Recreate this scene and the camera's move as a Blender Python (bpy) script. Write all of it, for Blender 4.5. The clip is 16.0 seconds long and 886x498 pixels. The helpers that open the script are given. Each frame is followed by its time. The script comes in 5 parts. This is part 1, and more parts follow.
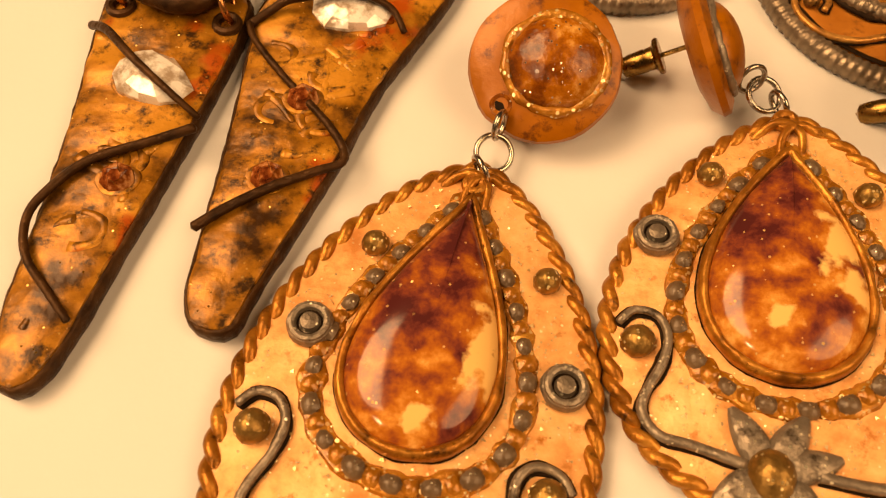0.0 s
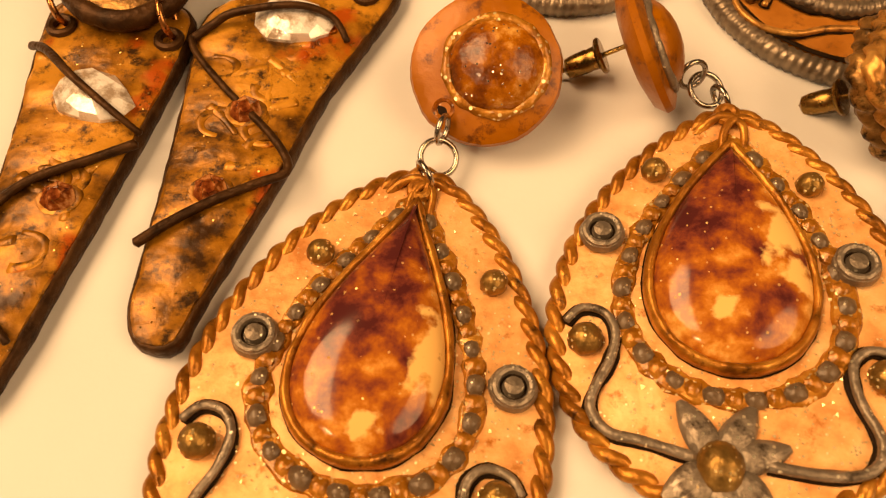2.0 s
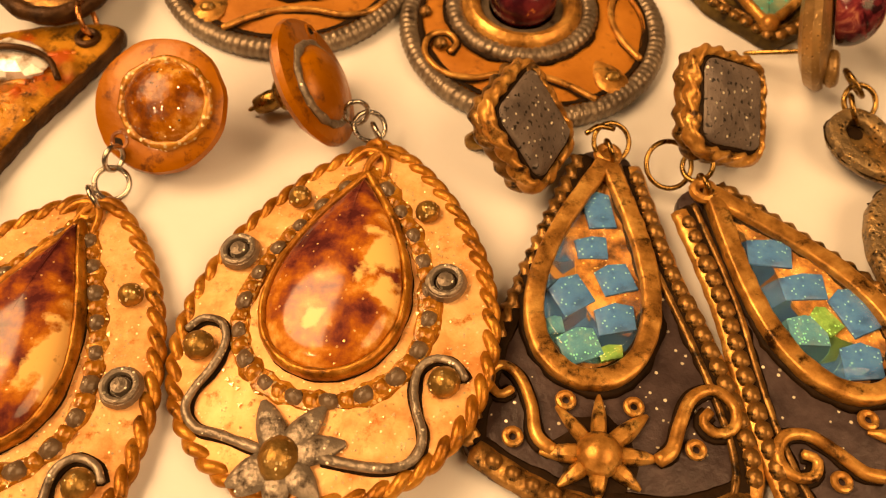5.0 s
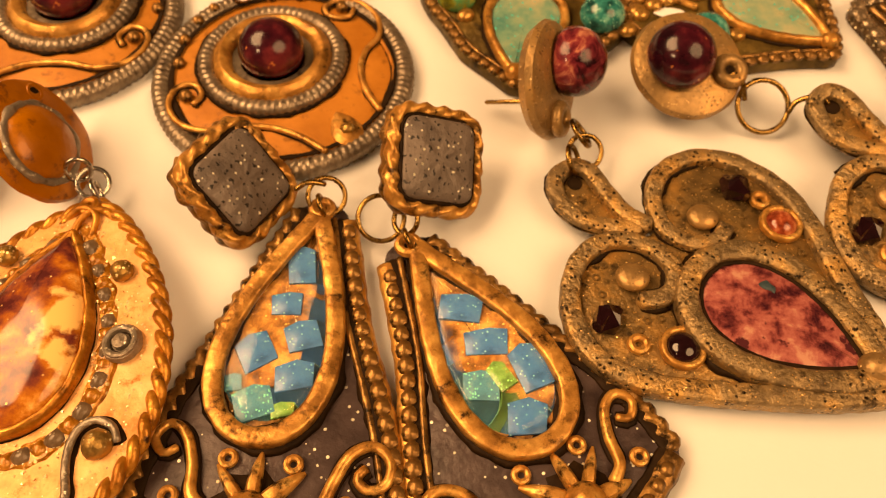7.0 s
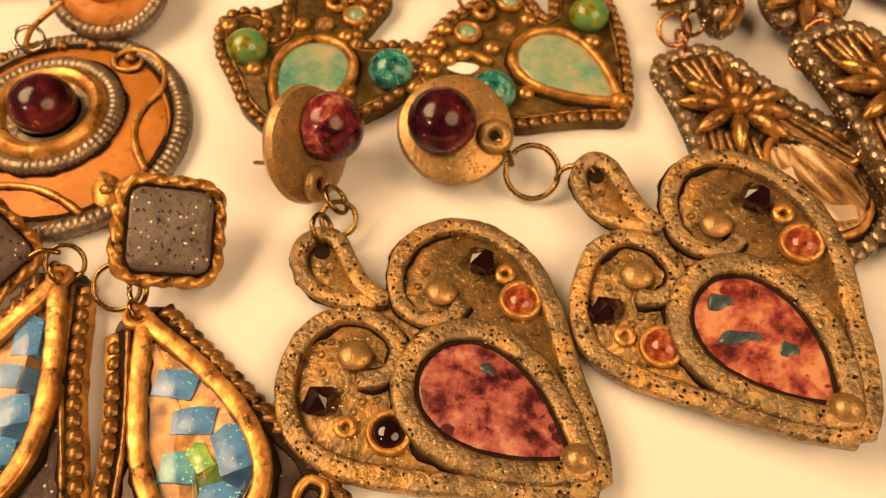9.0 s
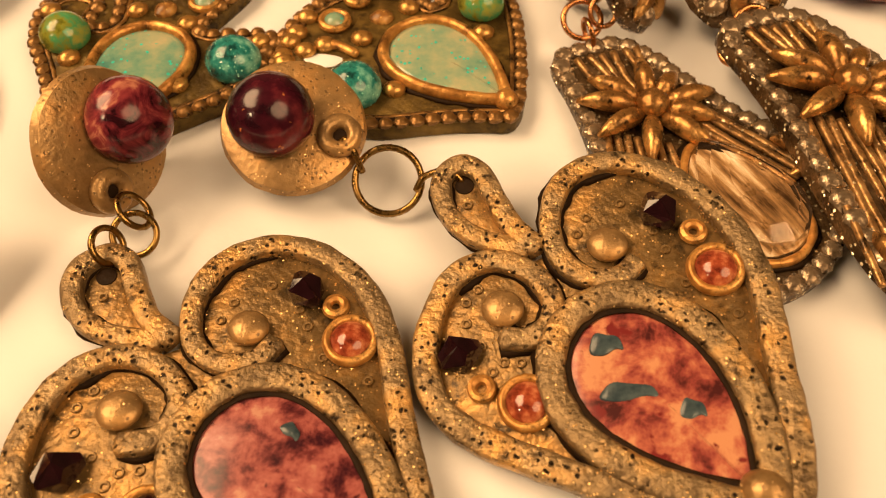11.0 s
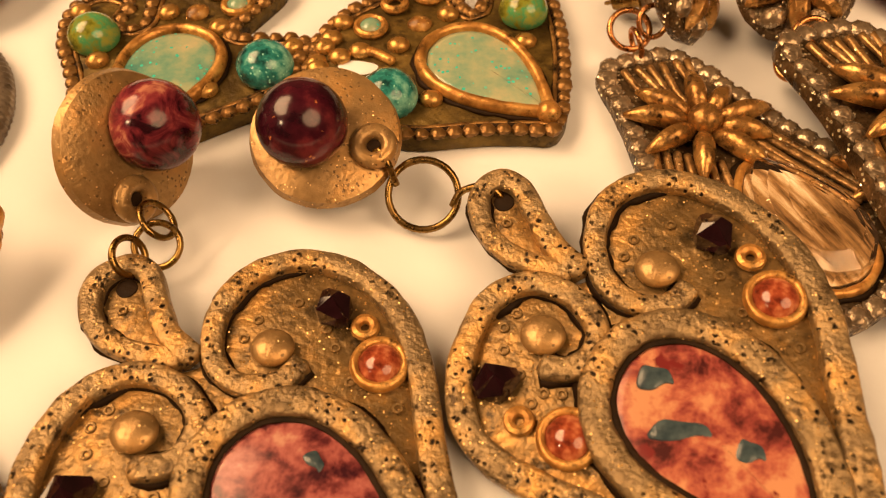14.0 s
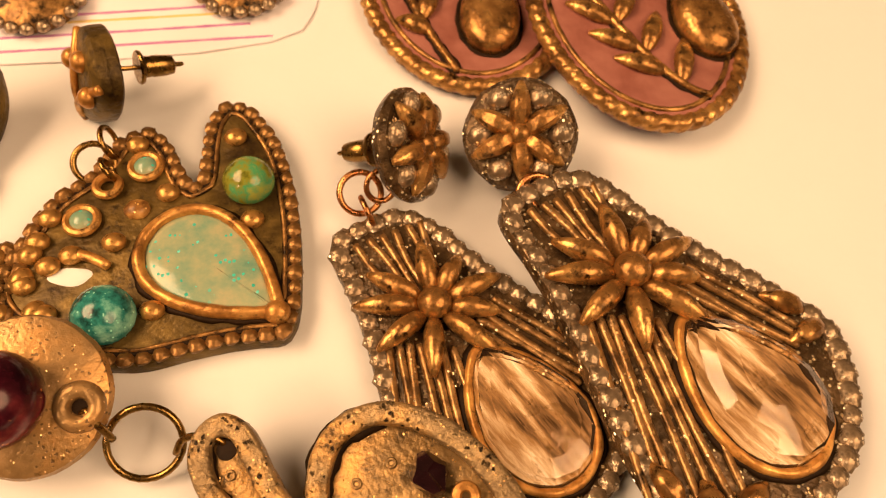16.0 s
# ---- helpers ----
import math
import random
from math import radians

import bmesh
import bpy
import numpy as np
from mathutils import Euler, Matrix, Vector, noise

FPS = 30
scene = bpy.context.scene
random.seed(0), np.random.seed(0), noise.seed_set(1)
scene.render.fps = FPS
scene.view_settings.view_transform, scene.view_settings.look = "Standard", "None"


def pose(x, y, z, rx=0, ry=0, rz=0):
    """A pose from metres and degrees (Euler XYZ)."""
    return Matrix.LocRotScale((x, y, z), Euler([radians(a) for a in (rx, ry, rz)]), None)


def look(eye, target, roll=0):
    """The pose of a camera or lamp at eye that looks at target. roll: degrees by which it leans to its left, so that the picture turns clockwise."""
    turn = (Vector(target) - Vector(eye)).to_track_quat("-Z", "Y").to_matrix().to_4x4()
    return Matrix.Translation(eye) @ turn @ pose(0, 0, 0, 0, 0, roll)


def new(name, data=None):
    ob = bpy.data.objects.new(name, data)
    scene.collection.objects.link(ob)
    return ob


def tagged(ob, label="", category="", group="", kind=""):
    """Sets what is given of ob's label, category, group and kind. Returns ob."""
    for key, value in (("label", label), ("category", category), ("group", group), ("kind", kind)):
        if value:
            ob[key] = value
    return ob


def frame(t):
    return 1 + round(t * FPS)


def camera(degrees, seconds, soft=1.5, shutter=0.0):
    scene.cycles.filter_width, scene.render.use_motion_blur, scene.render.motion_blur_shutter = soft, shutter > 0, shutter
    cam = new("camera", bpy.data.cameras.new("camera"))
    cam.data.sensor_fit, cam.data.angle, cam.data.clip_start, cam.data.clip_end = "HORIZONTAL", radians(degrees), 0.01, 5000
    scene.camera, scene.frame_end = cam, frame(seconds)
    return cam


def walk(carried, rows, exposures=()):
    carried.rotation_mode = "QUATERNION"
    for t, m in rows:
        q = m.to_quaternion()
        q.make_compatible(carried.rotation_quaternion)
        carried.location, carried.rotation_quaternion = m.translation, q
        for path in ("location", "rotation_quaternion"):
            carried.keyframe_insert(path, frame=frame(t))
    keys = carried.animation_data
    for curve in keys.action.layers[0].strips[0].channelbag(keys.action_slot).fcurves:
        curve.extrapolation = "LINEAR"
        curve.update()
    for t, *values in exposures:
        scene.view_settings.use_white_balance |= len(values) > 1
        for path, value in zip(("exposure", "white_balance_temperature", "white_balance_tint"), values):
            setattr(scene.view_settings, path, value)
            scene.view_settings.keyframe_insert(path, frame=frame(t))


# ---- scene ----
cam = camera(58.70, 16.0, soft=1.15)
PATH = [
    (0, (0.00378, 0.00619, 0.09152), (0.01407, 0.48046, -0.78880), 3.73),
    (0.5, (0.01024, 0.00610, 0.09205), (0.03304, 0.50011, -0.77711), 2.38),
    (1, (0.00928, 0.00573, 0.09098), (0.03202, 0.49666, -0.77992), 2.58),
    (1.5, (0.00956, 0.00594, 0.09062), (0.03439, 0.49504, -0.78126), 2.78),
    (2, (0.00909, 0.00534, 0.09077), (0.03511, 0.49610, -0.78014), 2.94),
    (2.5, (0.01019, 0.00592, 0.08876), (0.03624, 0.49977, -0.78040), 2.94),
    (3, (0.01347, 0.00768, 0.08694), (0.01649, 0.50770, -0.77907), 0.32),
    (3.5, (0.02331, 0.00722, 0.09149), (0.05374, 0.53028, -0.76026), 3.13),
    (3.7, (0.02785, 0.00565, 0.09147), (0.04757, 0.52023, -0.76574), 2.78),
    (5.8, (0.07724, -0.00386, 0.10627), (0.10128, 0.53335, -0.73684), 3.41),
    (6, (0.08150, -0.00159, 0.10643), (0.10851, 0.53126, -0.73935), 3.19),
    (6.5, (0.09269, 0.00125, 0.10780), (0.11577, 0.52318, -0.74487), 2.65),
    (7, (0.10438, 0.00295, 0.10925), (0.12356, 0.53279, -0.73864), 2.42),
    (7.5, (0.11899, 0.00755, 0.11469), (0.12811, 0.53207, -0.73666), 1.95),
    (8, (0.12719, 0.00986, 0.11540), (0.13815, 0.52507, -0.74159), 1.34),
    (8.5, (0.13583, 0.01585, 0.11940), (0.12857, 0.53895, -0.73284), 0.09),
    (9, (0.14975, 0.01669, 0.11676), (0.14356, 0.52577, -0.74394), 1.17),
    (9.5, (0.15837, 0.01990, 0.11423), (0.16647, 0.51441, -0.75490), 2.55),
    (9.7, (0.16122, 0.02078, 0.11332), (0.14865, 0.52048, -0.75279), -0.02),
    (11.8, (0.17583, 0.03175, 0.07718), (0.16109, 0.61930, -0.73188), 1.98),
    (12, (0.17490, 0.03143, 0.07606), (0.15294, 0.61335, -0.73689), 1.36),
    (12.5, (0.17482, 0.03119, 0.07558), (0.14935, 0.62049, -0.73194), 1.24),
    (13, (0.17617, 0.03228, 0.07816), (0.14602, 0.61379, -0.73482), 0.31),
    (13.5, (0.17421, 0.03180, 0.08186), (0.13482, 0.61424, -0.73006), -0.36),
    (14, (0.17220, 0.03322, 0.08607), (0.12573, 0.60880, -0.73036), 0.01),
    (14.5, (0.17010, 0.04114, 0.09112), (0.13609, 0.58876, -0.74491), 1.41),
    (15, (0.17907, 0.05560, 0.10507), (0.14015, 0.56593, -0.75403), -2.90),
    (15.2, (0.18110, 0.05733, 0.10332), (0.15968, 0.54992, -0.76668), -1.21),
    (15.5, (0.18772, 0.06244, 0.10438), (0.19307, 0.54507, -0.77143), -0.52),
    (16, (0.19276, 0.06848, 0.10593), (0.29921, 0.55170, -0.76307), 7.19),
]
walk(cam, [(t, look(eye, target, roll)) for t, eye, target, roll in PATH], [(0, -0.16, 7700, 14), (3.5, -0.14, 7900, 14), (6.5, 0.10, 8200, 16), (9, 0.12, 6900, 12), (12, 0.21, 6600, 10), (14, 0.20, 6900, 14), (15.5, 0.20, 7200, 18), (16, 0.22, 6800, 18)])

cam.data.dof.use_dof = True
cam.data.dof.focus_distance = 0.105
cam.data.dof.aperture_fstop = 32.0

# ---- world and lights ----
world = bpy.data.worlds.new("room_air")
scene.world = world
world.use_nodes = True
world.node_tree.nodes["Background"].inputs[0].default_value = (1.0, 0.80, 0.54, 1)
world.node_tree.nodes["Background"].inputs[1].default_value = 0.25


def area_lamp(name, eye, target, size, watts, colour):
    data = bpy.data.lights.new(name, "AREA")
    data.shape, data.size, data.energy, data.color = "DISK", size, watts, colour
    ob = new(name, data)
    ob.matrix_world = look(eye, target)
    return ob


area_lamp("ceiling_lamp_light", (-1.05, 0.30, 1.80), (0.1, 0.08, 0), 1.7, 92.0, (1.0, 0.638, 0.335))
# Unseen fill added opposite the main lamp to soften the shadows.
area_lamp("fill_light", (1.20, -0.55, 1.60), (0.1, 0.08, 0), 1.5, 34.0, (1.0, 0.638, 0.335))
# Small unseen light, added for highlights on stones and metal.
area_lamp("glint_light", (-0.60, -0.50, 0.75), (0.1, 0.08, 0), 0.12, 2.5, (1.0, 0.68, 0.38))


# ---- materials ----
def mat(name, ramp, scale=300.0, rough=0.4, metal=0.0, coat=0.0, bump=0.0, bump_scale=900.0, detail=6.0, pits=0.0, pit_scale=1100.0, glitter=0.0,
        glitter_scale=2600.0, flake_tint=(0.95, 0.90, 0.72), flake_metal=1.0, pit_shade_paint=None, patina=None, patina_at=0.55, transmission=0.0, ior=1.5, wear=0.12, distort=0.0, span=(0.30, 0.70), spot=None, spot_at=0.72, spot_scale=180.0, gloss=0.3, grain=None, drift=None):
    """A surface: colours of ramp by a noise of that scale, patina by a second noise, pits and grain as relief, shade
    painted into the pits, and glitter flakes.
    """
    m = bpy.data.materials.new(name)
    m.use_nodes = True
    nt = m.node_tree
    n, l = nt.nodes, nt.links
    bs = n["Principled BSDF"]
    co = n.new("ShaderNodeTexCoord")
    no = n.new("ShaderNodeTexNoise")
    no.inputs["Scale"].default_value, no.inputs["Detail"].default_value, no.inputs["Distortion"].default_value = scale, detail, distort
    no.inputs["Roughness"].default_value = 0.62
    if grain:
        turn = n.new("ShaderNodeMapping")
        turn.vector_type = "TEXTURE"
        turn.inputs["Rotation"].default_value[2] = math.radians(grain[0])
        turn.inputs["Scale"].default_value[0] = grain[1]
        l.new(co.outputs["Object"], turn.inputs["Vector"])
        l.new(turn.outputs["Vector"], no.inputs["Vector"])
    else:
        l.new(co.outputs["Object"], no.inputs["Vector"])
    cr = n.new("ShaderNodeValToRGB")
    el = cr.color_ramp.elements
    for k, c in enumerate(ramp):
        at = span[0] + (span[1] - span[0]) * k / max(1, len(ramp) - 1)
        e = el[k] if k < 2 else el.new(at)
        e.position, e.color = at, (*c, 1)
    if drift:
        along_it = n.new("ShaderNodeVectorMath")
        along_it.operation = "DOT_PRODUCT"
        l.new(co.outputs["Object"], along_it.inputs[0])
        along_it.inputs[1].default_value = drift[:3]
        add = n.new("ShaderNodeMath")
        l.new(along_it.outputs["Value"], add.inputs[0])
        add.inputs[1].default_value = drift[3]
        both_of = n.new("ShaderNodeMath")
        l.new(add.outputs[0], both_of.inputs[0])
        l.new(no.outputs["Fac"], both_of.inputs[1])
        l.new(both_of.outputs[0], cr.inputs["Fac"])
    else:
        l.new(no.outputs["Fac"], cr.inputs["Fac"])
    colour = cr.outputs["Color"]

    def mixed(fac, a, b):
        mx = n.new("ShaderNodeMix")
        mx.data_type = "RGBA"
        l.new(fac, mx.inputs["Factor"])
        l.new(a, mx.inputs["A"])
        if isinstance(b, tuple):
            mx.inputs["B"].default_value = (*b, 1)
        else:
            l.new(b, mx.inputs["B"])
        return mx.outputs["Result"]

    def step(value, low, high):
        mr = n.new("ShaderNodeMapRange")
        l.new(value, mr.inputs["Value"])
        mr.inputs["From Min"].default_value, mr.inputs["From Max"].default_value = low, high
        return mr.outputs["Result"]

    if spot:
        ns = n.new("ShaderNodeTexNoise")
        ns.inputs["Scale"].default_value, ns.inputs["Detail"].default_value = spot_scale, 8
        l.new(co.outputs["Object"], ns.inputs["Vector"])
        colour = mixed(step(ns.outputs["Fac"], spot_at - 0.02, spot_at + 0.02), colour, spot)
    if patina:
        n2 = n.new("ShaderNodeTexNoise")
        n2.inputs["Scale"].default_value, n2.inputs["Detail"].default_value, n2.inputs["Roughness"].default_value = 340, 9, 0.72
        l.new(co.outputs["Object"], n2.inputs["Vector"])
        colour = mixed(step(n2.outputs["Fac"], patina_at - 0.05, patina_at + 0.07), colour, patina)
    n3 = n.new("ShaderNodeTexNoise")
    n3.inputs["Scale"].default_value, n3.inputs["Detail"].default_value = bump_scale, 5
    l.new(co.outputs["Object"], n3.inputs["Vector"])
    height = n3.outputs["Fac"]
    rg = n.new("ShaderNodeMapRange")
    l.new(n3.outputs["Fac"], rg.inputs["Value"])
    rg.inputs["To Min"].default_value, rg.inputs["To Max"].default_value = max(0.02, rough - wear), min(1, rough + wear)
    l.new(rg.outputs["Result"], bs.inputs["Roughness"])
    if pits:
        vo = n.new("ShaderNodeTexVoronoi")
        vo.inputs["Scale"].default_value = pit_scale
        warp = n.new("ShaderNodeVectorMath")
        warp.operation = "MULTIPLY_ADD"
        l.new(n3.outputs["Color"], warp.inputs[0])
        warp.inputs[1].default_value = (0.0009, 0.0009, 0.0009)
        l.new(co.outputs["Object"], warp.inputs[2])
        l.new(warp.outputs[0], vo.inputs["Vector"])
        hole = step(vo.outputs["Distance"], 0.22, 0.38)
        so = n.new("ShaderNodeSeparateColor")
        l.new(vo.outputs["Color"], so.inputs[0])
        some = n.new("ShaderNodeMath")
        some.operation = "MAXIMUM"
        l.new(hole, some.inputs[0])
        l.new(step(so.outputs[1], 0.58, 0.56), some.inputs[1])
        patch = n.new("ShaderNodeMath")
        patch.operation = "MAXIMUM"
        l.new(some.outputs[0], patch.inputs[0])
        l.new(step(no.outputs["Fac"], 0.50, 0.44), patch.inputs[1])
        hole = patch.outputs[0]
        # Pits are darkened too: antique paint with the pits' own shade painted in.
        if pit_shade_paint:
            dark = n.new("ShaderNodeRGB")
            dark.outputs[0].default_value = (*pit_shade_paint, 1)
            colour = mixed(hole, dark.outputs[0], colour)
        mu = n.new("ShaderNodeMath")
        mu.operation = "MULTIPLY_ADD"
        l.new(hole, mu.inputs[0])
        mu.inputs[1].default_value = pits
        l.new(height, mu.inputs[2])
        height = mu.outputs[0]
    bu = n.new("ShaderNodeBump")
    bu.inputs["Strength"].default_value = min(1.0, bump + 0.001)
    bu.inputs["Distance"].default_value = 0.0006
    l.new(height, bu.inputs["Height"])
    normal = bu.outputs["Normal"]
    bs.inputs["Metallic"].default_value = metal
    if glitter:
        vg = n.new("ShaderNodeTexVoronoi")
        vg.inputs["Scale"].default_value = glitter_scale
        l.new(co.outputs["Object"], vg.inputs["Vector"])
        sp = n.new("ShaderNodeSeparateColor")
        l.new(vg.outputs["Color"], sp.inputs[0])
        flake = step(sp.outputs[0], 1 - glitter, 1 - glitter + 0.01)
        near = step(vg.outputs["Distance"], 0.42, 0.36)
        both = n.new("ShaderNodeMath")
        both.operation = "MULTIPLY"
        l.new(flake, both.inputs[0])
        l.new(near, both.inputs[1])
        colour = mixed(both.outputs[0], colour, flake_tint)
        v1 = n.new("ShaderNodeVectorMath")
        v1.operation = "MULTIPLY_ADD"
        l.new(vg.outputs["Color"], v1.inputs[0])
        v1.inputs[1].default_value, v1.inputs[2].default_value = (1.5, 1.5, 0.6), (-0.75, -0.75, 0.2)
        v2 = n.new("ShaderNodeVectorMath")
        v2.operation = "SCALE"
        l.new(v1.outputs[0], v2.inputs[0])
        l.new(both.outputs[0], v2.inputs["Scale"])
        v3 = n.new("ShaderNodeVectorMath")
        l.new(normal, v3.inputs[0])
        l.new(v2.outputs[0], v3.inputs[1])
        v4 = n.new("ShaderNodeVectorMath")
        v4.operation = "NORMALIZE"
        l.new(v3.outputs[0], v4.inputs[0])
        normal = v4.outputs[0]
        mm = n.new("ShaderNodeMapRange")
        l.new(both.outputs[0], mm.inputs["Value"])
        mm.inputs["To Min"].default_value, mm.inputs["To Max"].default_value = metal, max(metal, flake_metal)
        l.new(mm.outputs[0], bs.inputs["Metallic"])
    l.new(colour, bs.inputs["Base Color"])
    l.new(normal, bs.inputs["Normal"])
    bs.inputs["Coat Weight"].default_value = coat
    bs.inputs["Coat Roughness"].default_value = 0.07
    bs.inputs["Specular IOR Level"].default_value = gloss
    bs.inputs["IOR"].default_value = ior
    bs.inputs["Transmission Weight"].default_value = transmission
    return m


DARK = (0.030, 0.017, 0.008)
PAPER = mat("cream_paper", [(0.675, 0.685, 0.70), (0.715, 0.725, 0.74)], 14, 0.65, bump=0.05, bump_scale=700)
CARD = mat("white_card", [(0.70, 0.67, 0.72), (0.74, 0.71, 0.75)], 30, 0.35, bump=0.02)
PURPLE_INK = mat("purple_ink", [(0.35, 0.14, 0.34), (0.50, 0.24, 0.45)], 200, 0.4)
YELLOW_INK = mat("ochre_ink", [(0.62, 0.45, 0.16), (0.72, 0.55, 0.25)], 200, 0.4)
WALL = mat("unseen_dark_wall", [(0.055, 0.045, 0.036), (0.080, 0.065, 0.050)], 3, 0.7)
GOLD_LEAF = mat("peach_gold_clay", [(0.52, 0.20, 0.052), (0.80, 0.42, 0.165), (0.92, 0.57, 0.27)], 190, 0.46, 0.14, bump=0.5, bump_scale=380, glitter=0.12, glitter_scale=2300, flake_tint=(1.0, 0.80, 0.48), flake_metal=0.6, patina=(0.40, 0.125, 0.014), patina_at=0.61, gloss=0.3)
FLAKES = mat("gold_flakes", [(0.80, 0.50, 0.16), (1.0, 0.82, 0.50)], 900, 0.20, 0.45)
ROPE_GOLD = mat("old_gold_rope", [(0.16, 0.055, 0.007), (0.38, 0.150, 0.022), (0.62, 0.30, 0.060)], 260, 0.32, 0.50, bump=0.4, bump_scale=900, patina=(0.045, 0.016, 0.004), patina_at=0.60)
ORANGE_CLAY = mat("orange_clay", [(0.27, 0.078, 0.002), (0.42, 0.140, 0.006)], 120, 0.36, 0.12, coat=0.08, gloss=0.35, bump=0.4, bump_scale=350, patina=(0.13, 0.034, 0.003), patina_at=0.60)
AMBER = mat("amber_resin", [(0.030, 0.008, 0.002), (0.17, 0.042, 0.003), (0.38, 0.125, 0.010), (0.72, 0.40, 0.11)], 240, 0.24, coat=0.3, bump=0.7, bump_scale=520, glitter=0.05, wear=0.1, span=(0.32, 0.70))
JASPER = mat("plum_jasper", [(0.075, 0.016, 0.016), (0.16, 0.036, 0.024), (0.29, 0.078, 0.020), (0.44, 0.145, 0.022), (0.62, 0.27, 0.060), (0.80, 0.46, 0.15)], 170, 0.14, coat=0.2, gloss=0.35, bump=0.05, bump_scale=240, wear=0.03, distort=0.12, span=(0.36, 0.68), detail=15, spot=(0.84, 0.52, 0.19), spot_at=0.61, spot_scale=130, drift=(0.4, -4.2, 0.0, -0.105), glitter=0.03, glitter_scale=2200, flake_tint=(0.9, 0.55, 0.2), flake_metal=0.3)
SILVER_WIRE = mat("grey_silver_clay", [(0.15, 0.120, 0.090), (0.34, 0.285, 0.225)], 300, 0.36, 0.55, bump=0.55, bump_scale=1000, patina=(0.050, 0.034, 0.022), patina_at=0.60, glitter=0.08, glitter_scale=1900, flake_metal=0.7)
STEEL = mat("steel_ring", [(0.42, 0.38, 0.33), (0.52, 0.47, 0.40)], 300, 0.25, 1.0, bump=0.05)
BRASS = mat("antique_brass", [(0.20, 0.115, 0.035), (0.34, 0.20, 0.06)], 300, 0.28, 1.0, bump=0.08, patina=(0.08, 0.045, 0.015), patina_at=0.62)
COPPER = mat("copper_ring", [(0.42, 0.17, 0.06), (0.52, 0.24, 0.09)], 300, 0.28, 1.0, bump=0.05)
GOLD_BALL = mat("gold_dusted_ball", [(0.13, 0.075, 0.020), (0.46, 0.27, 0.08)], 500, 0.34, 0.7, bump=0.4, bump_scale=1200, glitter=0.22, glitter_scale=2000, flake_tint=(1.0, 0.80, 0.42), flake_metal=0.35)
BEAD_GLAZE = mat("gold_grit_glaze", [(0.12, 0.040, 0.005), (0.38, 0.15, 0.018), (0.58, 0.29, 0.055)], 260, 0.22, 0.3, coat=0.5, bump=0.8, bump_scale=800, glitter=0.34, glitter_scale=1450, flake_tint=(1.0, 0.80, 0.40), flake_metal=0.6)
TAN_CLAY = mat("ochre_relief_clay", [(0.045, 0.017, 0.003), (0.34, 0.140, 0.014), (0.60, 0.275, 0.036)], 120, 0.33, 0.22, bump=1.0, bump_scale=150, patina=(0.040, 0.017, 0.004), patina_at=0.565, spot=(0.44, 0.085, 0.010), spot_at=0.61, spot_scale=50, glitter=0.03, flake_tint=(0.9, 0.6, 0.2), span=(0.36, 0.62), gloss=0.35)
DARK_WIRE = mat("brown_wire_clay", [(0.022, 0.010, 0.004), (0.085, 0.038, 0.013)], 300, 0.42, 0.35, bump=0.5, bump_scale=900, gloss=0.15)
CLEAR = mat("clear_crystal", [(0.86, 0.78, 0.70), (0.98, 0.94, 0.90)], 200, 0.03, transmission=1.0, bump=0.10, bump_scale=300, wear=0.02)
CLEAR_RESIN = mat("clear_resin", [(0.93, 0.90, 0.84), (0.97, 0.95, 0.91)], 150, 0.03, transmission=1.0, bump=0.02, bump_scale=160, wear=0.01, ior=1.27)
FOIL = mat("white_foil_crystal", [(0.42, 0.33, 0.25), (0.92, 0.89, 0.85)], 380, 0.16, 0.15, coat=1.0, bump=0.9, bump_scale=260, wear=0.08, span=(0.40, 0.56))
RED_AMBER = mat("red_amber_crystal", [(0.09, 0.016, 0.004), (0.26, 0.070, 0.018), (0.62, 0.30, 0.12)], 800, 0.05, coat=0.8, gloss=0.6, wear=0.02, span=(0.36, 0.66))
BURNT = mat("burnt_orange_clay", [(0.32, 0.110, 0.014), (0.50, 0.20, 0.036)], 110, 0.46, 0.15, bump=0.18, bump_scale=450, patina=(0.20, 0.072, 0.012), patina_at=0.60)
PEWTER = mat("grey_pewter_clay", [(0.12, 0.090, 0.065), (0.32, 0.255, 0.185)], 260, 0.34, 0.60, bump=0.3, bump_scale=900, patina=(0.065, 0.045, 0.032), patina_at=0.59)
GOLD_CLAY = mat("antique_gold_clay", [(0.16, 0.066, 0.015), (0.50, 0.24, 0.062), (0.80, 0.46, 0.14)], 260, 0.35, 0.54, bump=0.28, bump_scale=800, patina=(0.035, 0.015, 0.005), patina_at=0.58)
GARNET = mat("garnet_glass", [(0.012, 0.002, 0.005), (0.042, 0.005, 0.011), (0.14, 0.020, 0.026)], 110, 0.18, coat=0.16, gloss=0.28, wear=0.02, span=(0.40, 0.62), spot=(0.60, 0.20, 0.06), spot_at=0.69, spot_scale=520)
ROSE_BEAD = mat("crackled_rose_glass", [(0.020, 0.003, 0.006), (0.10, 0.012, 0.020), (0.20, 0.032, 0.038), (0.42, 0.17, 0.11)], 230, 0.18, coat=0.16, gloss=0.28, wear=0.02, bump=0.1, distort=1.0, span=(0.38, 0.66))
GREY_GLITTER = mat("grey_glitter_clay", [(0.095, 0.075, 0.066), (0.185, 0.148, 0.128)], 300, 0.42, 0.1, bump=0.5, bump_scale=600, glitter=0.10, glitter_scale=1700, flake_metal=0.3, spot=(0.012, 0.009, 0.008), spot_at=0.62, spot_scale=1200)
